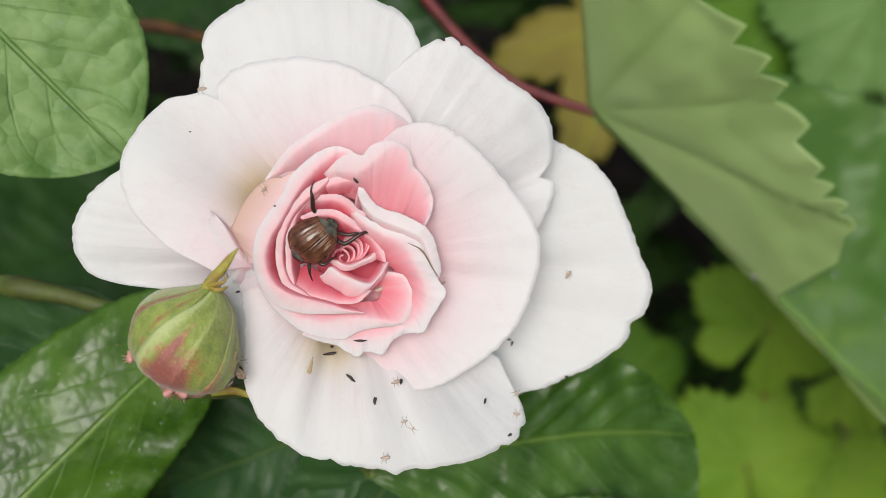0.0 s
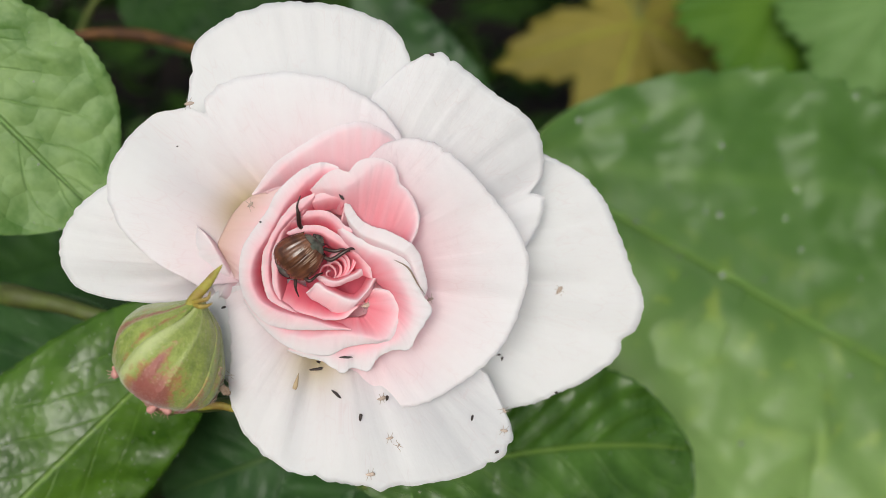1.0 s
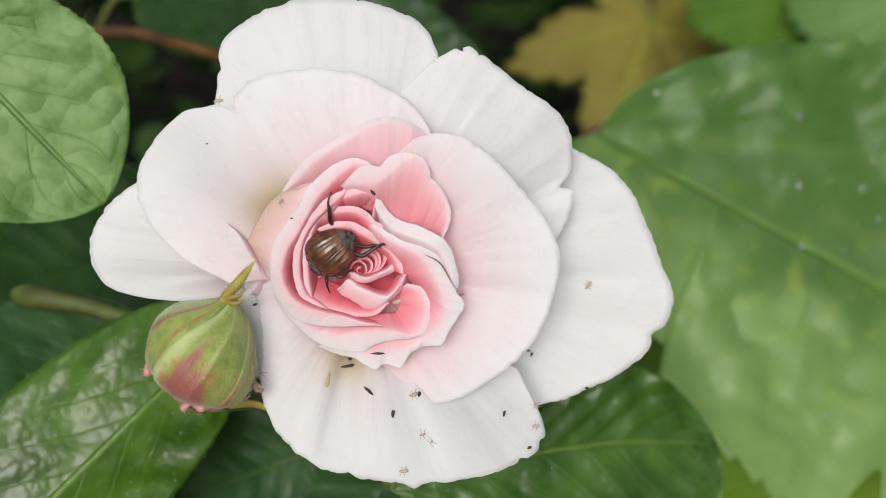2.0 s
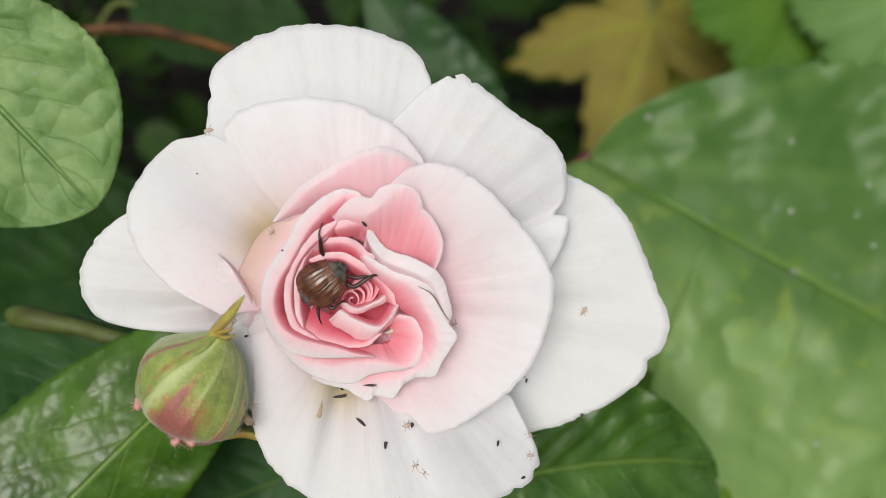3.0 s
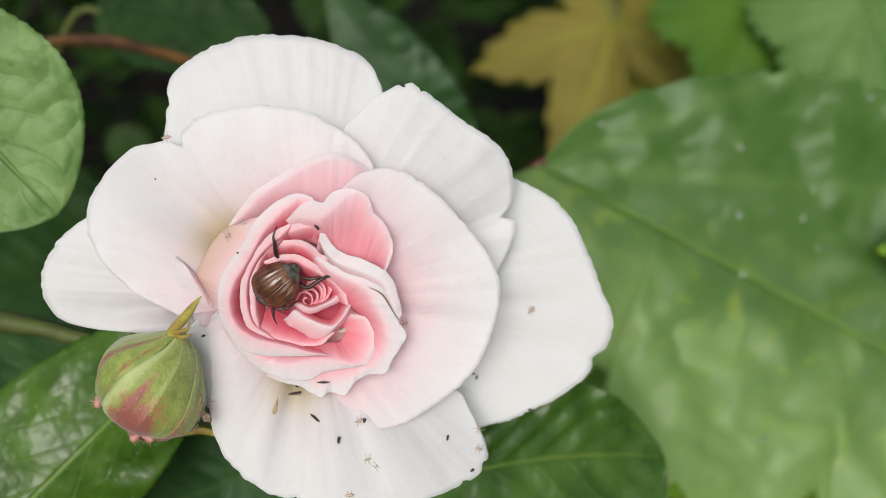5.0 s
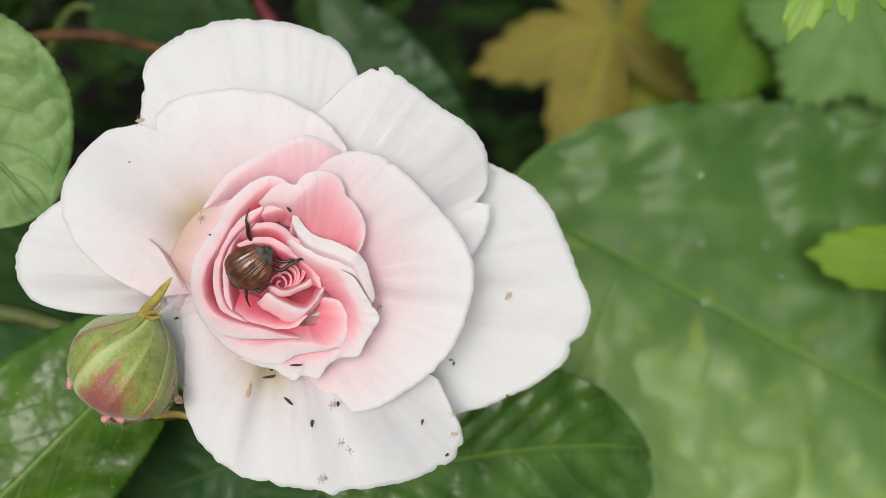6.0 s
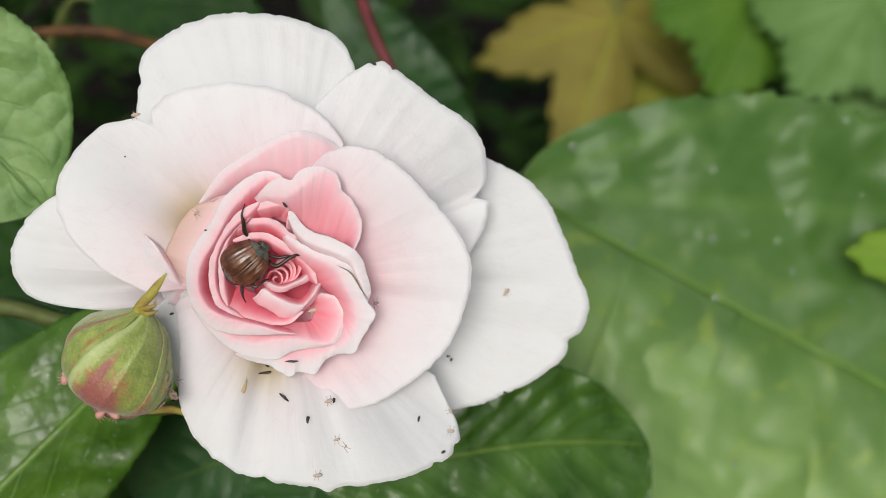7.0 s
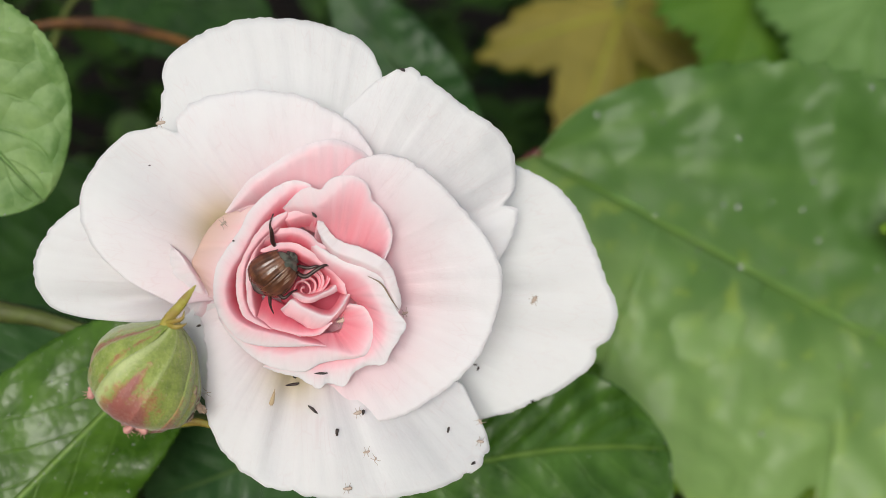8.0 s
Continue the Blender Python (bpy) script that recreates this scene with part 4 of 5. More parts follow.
# ---------------------------------------------------------------- insects and specks
def beetle():
    m = along((-8.9, 0.2, 3.6), (0.9, 8.0, 6.0), (0.22, -0.26, 1))
    inv = m.inverted()
    ob = holder("chafer_beetle", FACE @ m, "brown chafer beetle feeding among the inner petals", "beetle")
    for side in (1, -1):
        s, w = np.meshgrid(np.linspace(0, 1, 40), np.linspace(0, 1, 26), indexing="ij")
        a = np.pi / 2 * (1 - w) - 0.35 * w
        wide = spline([2.2, 3.6, 4.2, 4.25, 4.0, 3.5, 2.9], s[:, 0])[:, None] * MM
        tall = spline([1.2, 2.3, 2.8, 2.95, 2.8, 2.4, 1.8], s[:, 0])[:, None] * MM
        ridge = 0.05 * MM * np.cos(w * 7 * 2 * np.pi) * np.sin(np.pi * s)
        back = (1.0 - 0.9 * w**2) * (1 - s) ** 3
        x = (0.6 + 8.0 * s + back * 0.5) * MM
        y = side * (wide * np.cos(a) + 0.03 * MM)
        z = (tall + ridge) * np.sin(a) - 0.10 * MM * np.exp(-((w / 0.05) ** 2))
        faces = grid_faces(40, 26)
        if side < 0:
            faces = [f[::-1] for f in faces]
        part("wing_case", mesh_of("wing_case", np.stack([x, y, z], -1).reshape(-1, 3), faces, SHELL, (("across", w), ("along", s))), ob, thick=0.15 * MM)
    belly = part("abdomen", blob("abdomen", (4.6 * MM, 3.9 * MM, 2.0 * MM), CHITIN), ob)
    belly.location = (4.4 * MM, 0, -0.4 * MM)
    rump = part("tail_plate", blob("tail_plate", (1.6 * MM, 2.6 * MM, 1.7 * MM), RUMP, rows=14, cols=20), ob, "grey hairy tail plate")
    rump.location = (1.9 * MM, 0, 0.0)
    thorax = part("thorax", blob("thorax", (1.3 * MM, 2.65 * MM, 1.75 * MM), THORAX, squash=-0.2, rough=0.05, rows=16, cols=22), ob, "dark green-grey thorax")
    thorax.location = (8.4 * MM, 0, 0.2 * MM)
    crown = part("head", blob("head", (0.9 * MM, 1.3 * MM, 0.85 * MM), THORAX, squash=-0.2), ob)
    crown.location = (9.5 * MM, 0, -0.5 * MM)
    for side in (1, -1):
        eye = part("eye", blob("eye", (0.38 * MM,) * 3, SPECK), crown, "shiny black eye")
        eye.location = (0.1 * MM, side * 1.1 * MM, 0.3 * MM)
    rng = random.Random(7)
    for k in range(10):
        y = 1.5 - 3.9 * k / 9 + rng.uniform(-0.12, 0.12)
        x1 = 8.3 - 0.3 * abs(y) + rng.uniform(-0.3, 0.1)
        x0 = x1 - rng.uniform(1.0, 2.6) * (0.55 if y > 0.8 else 1.0)
        p = []
        for x in np.linspace(x0, x1, 4):
            f = np.clip((x - 0.6) / 8.0, 0, 1)
            wd, tl = spline([2.2, 3.6, 4.2, 4.25, 4.0, 3.5, 2.9], np.array([f]))[0], spline([1.2, 2.3, 2.8, 2.95, 2.8, 2.4, 1.8], np.array([f]))[0]
            yy = y * (0.75 + 0.25 * f)
            p.append((x, yy, tl * math.sqrt(max(0.0, 1 - (yy / wd) ** 2)) + 0.10))
        part("hair_streak", tube("hair_streak", np.array(p) * MM, [0.00003, 0.00010, 0.00009, 0.00003], HAIR, 5, 12), ob, "pale golden hairs")
    # in the bloom's millimetres: hip, knee, shin, foot
    legs = (
        ([(-4.6, 8.2, 4.4), (-5.0, 8.9, 5.8), (-5.0, 10.8, 7.4), (-5.2, 12.2, 7.8), (-4.6, 14.0, 7.8)], [0.38, 0.42, 0.36, 0.18, 0.10]),
        ([(-1.2, 3.6, 4.2), (0.6, 2.6, 4.6), (2.8, 3.9, 4.8), (4.4, 4.7, 4.6), (6.4, 4.4, 4.0), (6.9, 5.0, 3.9)], [0.40, 0.42, 0.36, 0.26, 0.14, 0.12]),
        ([(-0.6, 4.6, 4.4), (1.2, 4.2, 4.8), (2.8, 4.5, 4.8), (4.0, 4.2, 4.3)], [0.34, 0.34, 0.26, 0.14]),
        ([(-4.4, 0.2, 3.8), (-3.8, -0.9, 4.6), (-3.0, -1.2, 4.8), (-1.8, -0.2, 4.4), (-0.9, 0.2, 3.8)], [0.38, 0.40, 0.34, 0.22, 0.12]),
        ([(-5.9, -0.2, 3.4), (-5.8, -1.8, 4.4), (-5.7, -3.0, 4.0), (-5.3, -4.2, 3.2)], [0.34, 0.32, 0.20, 0.10]),
        ([(-7.6, 4.6, 3.6), (-9.0, 6.2, 4.6), (-9.4, 7.2, 4.0), (-9.4, 8.2, 3.2)], [0.34, 0.34, 0.24, 0.12]),
    )
    for pts, fat in legs:
        p = np.array([tuple(inv @ (Vector(q) * MM)) for q in pts])
        part("leg", tube("leg", p, np.array(fat) * MM, HORN, 8, 30), ob)
    return ob


def speck(x, y, z, length, angle, material, wide=0.34, legs=False, label="dark speck of insect litter on a petal"):
    ob = holder("insect_speck", FACE @ pose(x * MM, y * MM, z * MM, 0, 0, angle), label, "speck", "litter on the petals")
    part("body", blob("body", (length * MM * 0.44, length * wide * MM * 0.44, 0.24 * MM), material, squash=0.3, rough=0.45, seed=int(abs(x) * 7), rows=7, cols=9), ob)
    if legs:
        for k in range(4):
            s = 1 if k % 2 else -1
            p = np.array([(0.2 * (k - 1.5), 0, 0.1), (0.3 * (k - 1.5), s * 0.5, 0.3), (0.5 * (k - 1.5), s * 1.0, 0.0)]) * MM
            part("leg", tube("leg", p, [0.00006, 0.00005, 0.00003], material, 5, 8), ob)


# ---------------------------------------------------------------- leaves
def blade(length, width, material, lo=-1.0, hi=1.0, broad=0.42, teeth=22, bite=0.05, droop=0.12, fold=0.18, quilt=0.35,
          lateral=9.0, slant=2.6, seed=0, rows=110, cols=33, pointed=1.0, first=0.0, rays=(), dimple=1.0, lumps=1.0, skew=0.0, sabre=0.0, notch=None):
    """A leaf blade along x: broad says where it is widest, fold lifts its sides, droop bends its tip down, skew widens one side, sabre bends it sideways."""
    v, u = np.linspace(first, 1.0, rows), np.linspace(lo, hi, cols)
    k = math.log(0.5) / math.log(broad)
    prof = np.sin(np.pi * v**k) ** 0.62
    prof = prof * (1 - v**6 * 0.35 * pointed)
    saw = (v * teeth) % 1.0
    edge = 1 - bite * (1 - saw) * np.sin(np.pi * v) ** 0.3 + 0.05 * wave(v * 4, seed, 2)
    half = width / 2 * prof * edge
    if notch:
        at, deep, wide = notch
        half = half * (1 - deep * np.exp(-(((v - at) / wide) ** 2)))
    y = half[:, None] * (u * (1 + skew * np.sign(u)))[None, :]
    sway = sabre * length * (v**3)[:, None]
    s = np.abs(u)[None, :]
    x = length * (v[:, None] + 0.05 * s * np.sin(np.pi * v)[:, None])
    z = fold * np.abs(y) - droop * length * (v**2)[:, None]
    run = v[:, None] * lateral - s * slant
    z = z + quilt * MM * 0.5 * np.cos(2 * np.pi * run) * np.minimum(1, 4 * s) * prof[:, None]
    bumpy = np.array([[noise.noise((float(a) * 60, float(b) * 60, seed * 3.3)) for a, b in zip(ra, rb)] for ra, rb in zip(x, y)])
    pits = dimple * np.array([[noise.noise((float(a) * 170, float(b) * 170, seed * 5.1)) for a, b in zip(ra, rb)] for ra, rb in zip(x, y)])
    z = z + (0.02 * lumps * length * bumpy + 0.0010 * pits) * np.minimum(1.0, 0.3 + s)
    z = z + 0.02 * length * np.minimum(1.0, s) ** 2 * wave(v * 3.0 + seed, seed + 2, 2)[:, None] * np.sign(u + 1e-9)[None, :]
    verts = np.stack([x, y + sway, z], -1).reshape(-1, 3)
    ang = np.degrees(np.arctan2(np.abs(y), x + 1e-6))
    ray = np.zeros(x.shape)
    for way in rays:
        off = np.abs(np.hypot(x, y) * np.sin(np.radians(ang - way)))
        ray = np.maximum(ray, np.exp(-((off / (0.010 * length)) ** 2)) * np.exp(-(np.hypot(x, y) / (0.6 * length)) ** 2))
    return mesh_of("blade", verts, grid_faces(rows, cols), material,
                   (("across", np.tile(u, rows)), ("along", np.repeat(v, cols)), ("ray", ray)))


def leaf(base, tip, width, material, label, face=(0, 0, 1), stalk=None, rib=None, name="rose_leaf", group="rose leaves", drops=0, rib_size=1.0, **shape):
    """A leaf with blade, raised midrib and stalk; base and tip in millimetres of the bloom's space."""
    length = (Vector(tip) - Vector(base)).length * MM
    ob = holder(name, FACE @ along(base, tip, face), label, "leaf", group)
    me = blade(length, width * MM, material, **shape)
    part("blade", me, ob, thick=0.35 * MM)
    droop = shape.get("droop", 0.12)
    t = np.linspace(0, 0.97, 9)
    p = np.stack([t * length, shape.get("sabre", 0.0) * length * t**3, -droop * length * t**2 - 0.0005], -1)
    part("midrib", tube("midrib", p, np.linspace(0.0004, 0.00015, 9) * (length / 0.08) ** 0.5 * rib_size, rib or GREEN_STEM, 8, 30), ob)
    if stalk is not None:
        inv = along(base, tip, face).inverted()
        q = [Vector((0.002, 0, -0.0002))] + [inv @ (Vector(s) * MM) for s in stalk]
        part("petiole", tube("petiole", np.array([tuple(a) for a in q]), [0.0010, 0.0011, 0.0013], rib or GREEN_STEM, 8, 24), ob)
    if drops:
        dew(ob, me, drops, length, 0.8)
    return ob


def dew(owner, me, count, length, size=1.0):
    """Fine rain drops that lie on a blade."""
    rng = random.Random(count)
    verts, faces = [], []
    co = [v.co for v in me.vertices]
    for _ in range(count):
        c = co[int(len(co) * rng.random() ** 0.6)]
        r = size * rng.choice((0.07, 0.09, 0.12, 0.16, 0.24)) * MM * (0.7 + 0.6 * rng.random())
        k = len(verts)
        for j, (h, w) in enumerate(((0.0, 1.0), (0.38, 0.86), (0.62, 0.5))):
            for i in range(8):
                a = i * math.pi / 4
                verts.append((c.x + r * w * math.cos(a), c.y + r * w * math.sin(a), c.z + 0.00018 + r * h))
        verts.append((c.x, c.y, c.z + 0.00018 + r * 0.7))
        for j in range(2):
            for i in range(8):
                faces.append((k + j * 8 + i, k + j * 8 + (i + 1) % 8, k + j * 8 + 8 + (i + 1) % 8, k + j * 8 + 8 + i))
        faces += [(k + 16 + i, k + 16 + (i + 1) % 8, k + 24) for i in range(8)]
    ob = part("dew", mesh_of("dew", verts, faces, WATER), owner, "tiny rain drops whitened to imitate sparkle")
    tagged(ob, kind="stuff")


def palmate(name, centre, size, material, label, spin=0.0, tilt=(0, 0, 0), lobes=(-125, -62, 0, 62, 125), depth=0.55, lobe_len=(0.55, 0.85, 1.0, 0.85, 0.55),
            teeth=0.07, sharp=1.0, group="", stalk=None, seed=0, stem=None, sag=0.15):
    """A lobed leaf (maple, cranesbill) spread round the end of its stalk; its middle lobe points along x."""
    ob = holder(name, FACE @ pose(*(c * MM for c in centre)) @ pose(0, 0, 0, *tilt) @ pose(0, 0, 0, 0, 0, spin), label, "leaf", group)
    n, rings = 200, 22
    a = np.linspace(-172, 172, n)
    rad = np.zeros(n)
    for ax, ln in zip(lobes, lobe_len):
        d = np.abs(a - ax)
        rad = np.maximum(rad, ln * np.clip(1 - (d / 38.0) ** sharp * depth, 0.0, 1))
    rad = np.maximum(rad, 0.32)
    rad = rad * (1 + teeth * np.abs(((a / 9.0) % 1.0) - 0.5) * 2 - teeth) * (1 + 0.05 * wave(a * 0.06, seed, 2))
    ar = np.radians(a)
    s = np.linspace(0.01, 1, rings)
    r = s[:, None] * rad[None, :] * size * MM
    x, y = r * np.cos(ar), r * np.sin(ar)
    near = np.min([np.abs(a - ax) for ax in lobes], axis=0)
    groove = np.exp(-((near / 7.0) ** 2))
    z = -sag * r * s[:, None] - 0.03 * r * groove[None, :] + 0.05 * size * MM * s[:, None] * wave(a * 0.045, seed + 3, 2)[None, :]
    off = np.sin(np.radians(np.minimum(near, 90)))[None, :] * s[:, None]
    verts = np.stack([x, y, z], -1).reshape(-1, 3)
    me = mesh_of("blade", verts, grid_faces(rings, n), material, (("across", off * 2.2), ("along", np.broadcast_to(s[:, None], r.shape))))
    part("blade", me, ob, thick=0.4 * MM)
    if stalk is not None:
        p = [Vector((0, 0, 0))] + [ob.matrix_world.inverted() @ (FACE @ (Vector(q) * MM)) for q in stalk]
        part("petiole", tube("petiole", np.array([tuple(q) for q in p]), [0.0011, 0.0012, 0.0016], stem or GREEN_STEM, 8, 24), ob)
    return ob


def side_lobe(material):
    """The lower basal lobe of the broad leaf, from its heart-shaped base to the notch beside the end lobe."""
    rows, cols = 90, 34
    v, u = np.linspace(0, 1, rows), np.linspace(0, 1, cols)
    x = (-30 + 109 * v) * MM
    start = np.where(x < 0, -1.1 * x, 0.0)
    reach = spline([44, 54, 58, 59, 57, 53, 48, 45, 43, 38, 25], v) * MM
    saw = (v * 11 + 0.2 * np.sin(v * 17)) % 1.0
    reach = start + (reach - start) * (1 - 0.13 * (1 - saw) ** 1.5) * np.minimum(1, 9 * v + 0.25)
    y = -(start[:, None] + (reach - start)[:, None] * u[None, :])
    xs = x[:, None] + 0.012 * u[None, :] * np.sin(np.pi * v)[:, None]
    rib = np.zeros(xs.shape)
    for way in (28, 58, 95):
        a = radians(way)
        off = np.abs(xs * math.sin(a) + y * math.cos(a) * 1.0)
        rib = np.maximum(rib, np.exp(-((off / 0.0016) ** 2)) * (xs * math.cos(a) - y * math.sin(a) > 0))
    lump = np.array([noise.noise((p * 38, q * 38, 4.4)) + 0.4 * noise.noise((p * 110, q * 110, 9.1)) for p, q in zip(xs.ravel(), y.ravel())]).reshape(xs.shape)
    z = 0.004 * lump * u[None, :] - 0.003 * (u**2)[None, :] * np.sin(np.pi * v)[:, None] + 0.0004 * rib
    return mesh_of("blade", np.stack([xs, y, z], -1).reshape(-1, 3), [f[::-1] for f in grid_faces(rows, cols)], material,
                   (("across", np.tile(-u, rows)), ("along", np.repeat(v * 0.5, cols)), ("ray", rib)))


def wide_leaf():
    """The broad leaf behind the rose: its lower lobe hinges on the midrib when the wind lifts it."""
    ob = holder("wide_leaf", FACE, "broad toothed green leaf with yellow flecks, lifting in the wind", "leaf")
    L, W = 0.225, 0.155
    shape = dict(broad=0.46, teeth=27, bite=0.05, droop=-0.03, fold=0.02, quilt=0.8, lateral=6, slant=2.4, seed=41, cols=44, rows=120, pointed=0.5, rays=(24, 48, 78))
    high = part("upper_half", blade(L, W, WIDE_BACK, lo=0.0, hi=1.0, **shape), ob, thick=0.4 * MM)
    low = part("lower_lobe", side_lobe(WIDE_BACK), ob, thick=0.4 * MM)
    end = part("lower_end", blade(L, 0.150, WIDE_BACK, lo=-1.0, hi=0.0, first=0.18, notch=(0.475, 0.34, 0.03), **shape), ob, thick=0.4 * MM)
    for half in (high, low, end):
        half.data.materials.append(WIDE_LEAF)
        half.modifiers["thickness"].material_offset = 1
    dew(ob, high.data, 120, L, 3.0)
    dew(end, end.data, 60, L, 2.4)
    t = np.linspace(0, 0.97, 9)
    part("midrib", tube("midrib", np.stack([t * L, 0.0016 * np.sin(t * 7), 0.03 * L * t**2 - 0.0006], -1), np.linspace(0.0006, 0.0002, 9), PALE_RIB, 8, 30), ob)
    stalk = part("petiole", tube("petiole", np.array([(0.002, 0, -0.0005), (-0.026, 0.004, -0.004), (-0.054, 0.022, -0.010), (-0.080, 0.050, -0.020)]), [0.0014, 0.0016, 0.002], RED_STEM, 10, 40), ob)
    return ob, low, end, stalk


def shrubbery():
    """The mass of small shrub leaves far behind and below, dim by its painted colour."""
    rng = random.Random(5)
    verts, faces, across, alongs = [], [], [], []
    inv = FACE
    for _ in range(3000):
        w = rng.uniform(-900, -470)
        far = 203 - w
        c = inv @ (Vector((31 + rng.uniform(-0.75, 0.75) * far, 6 + rng.uniform(-0.55, 0.62) * far, w)) * MM)
        if c.z < 0.02:
            continue
        m = Matrix.Translation(c) @ Euler((rng.uniform(-0.9, 0.9), rng.uniform(-0.9, 0.9), rng.uniform(0, 6.28))).to_matrix().to_4x4()
        ln, wd = rng.uniform(0.03, 0.065), rng.uniform(0.012, 0.02)
        k = len(verts)
        for j in range(6):
            v = j / 5
            hw = wd * math.sin(math.pi * (0.06 + 0.9 * v)) ** 0.7
            for s in (-1, 0, 1):
                verts.append(tuple(m @ Vector((ln * v, hw * s, 0.25 * hw * abs(s) - 0.2 * ln * v * v))))
                across.append(s)
                alongs.append(v)
        for j in range(5):
            for i in range(2):
                faces.append((k + j * 3 + i, k + j * 3 + i + 1, k + j * 3 + i + 4, k + j * 3 + i + 3))
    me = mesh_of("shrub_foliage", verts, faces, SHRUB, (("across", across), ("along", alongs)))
    tagged(new("shrub_foliage", me), "dense shrub foliage behind the rose, its shade put into a dark green", "foliage", kind="stuff")


FRESH_STEM = mottled("fresh_stem", (0.050, 0.058, 0.014), (0.12, 0.18, 0.03), 60.0, 0.6)
PALE_RIB = mottled("pale_rib", (0.09, 0.20, 0.04), (0.16, 0.28, 0.07), 120.0, 0.5)
THORAX = mottled("beetle_thorax", (0.020, 0.024, 0.018), (0.12, 0.135, 0.105), 500.0, 0.25, 0.0001)
RUMP = mottled("beetle_tail_plate", (0.05, 0.055, 0.05), (0.15, 0.155, 0.135), 900.0, 0.5, 0.0001)
HAIR = plain("golden_hair", (0.36, 0.24, 0.16), 0.5)
GREEN_TIP = mottled("sepal_tip", (0.23, 0.15, 0.03), (0.34, 0.37, 0.05), 260.0, 0.5)
ground()
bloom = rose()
cane()
bud()
chafer = beetle()

# rose leaves round the bloom
upper_leaf = leaf((-110, 82, -10), (-53, 14, -23), 47, PALE_LEAF, "pale green rose leaf with fine rain drops", stalk=[(-118, 88, -38), (-132, 84, -60)], droop=0.06, fold=0.1, broad=0.68, seed=51, rib_size=0.4, dimple=1.4, drops=40, teeth=38, bite=0.025, face=(0.17, -0.04, 1), quilt=0.3, pointed=0.2, rib=PALE_RIB)
leaf((-24, -6, -30), (-107, -79, -74), 45.5, WET_LEAF, "glossy green rose leaf wet with rain", stalk=[(-14, -8, -44), (2, -20, -70)], droop=-0.58, fold=-0.14, broad=0.5, seed=52, dimple=1.1, lumps=0.6, drops=1000, skew=-0.08, teeth=44, bite=0.03, face=(0.26, 0.06, 1), quilt=0.25)
leaf((2, -49.5, -46), (83, -33.5, -66), 60, ROSE_LEAF, "glossy green rose leaf below the bloom", stalk=[(1, -50, -60), (5, -54, -86)], droop=0.06, fold=0.12, broad=0.64, seed=53, dimple=1.4, drops=130, pointed=0.0, quilt=0.9, skew=-0.36, sabre=-0.13)
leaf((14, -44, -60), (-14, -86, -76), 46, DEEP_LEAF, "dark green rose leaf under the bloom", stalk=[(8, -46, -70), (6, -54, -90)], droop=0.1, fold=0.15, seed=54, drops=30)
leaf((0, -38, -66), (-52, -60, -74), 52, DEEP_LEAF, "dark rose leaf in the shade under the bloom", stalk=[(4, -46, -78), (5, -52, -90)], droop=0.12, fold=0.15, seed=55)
leaf((22, -72, -52), (84, -67, -56), 28, ROSE_LEAF, "wet rose leaf with a pale sky sheen", stalk=[(14, -72, -66), (10, -70, -100)], droop=0.03, fold=0.1, face=(0, 0.12, 1), seed=56, drops=120)
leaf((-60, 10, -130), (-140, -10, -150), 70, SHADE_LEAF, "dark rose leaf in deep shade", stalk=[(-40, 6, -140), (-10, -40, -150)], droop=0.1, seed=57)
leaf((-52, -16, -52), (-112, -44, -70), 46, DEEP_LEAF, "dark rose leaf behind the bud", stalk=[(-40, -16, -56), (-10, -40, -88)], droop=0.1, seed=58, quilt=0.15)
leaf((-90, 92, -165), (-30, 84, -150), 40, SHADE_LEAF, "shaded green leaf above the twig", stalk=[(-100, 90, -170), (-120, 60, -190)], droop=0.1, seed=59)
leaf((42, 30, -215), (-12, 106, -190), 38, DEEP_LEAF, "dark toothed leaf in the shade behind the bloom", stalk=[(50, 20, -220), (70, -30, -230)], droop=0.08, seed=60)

big, big_low, big_end, big_stalk = wide_leaf()


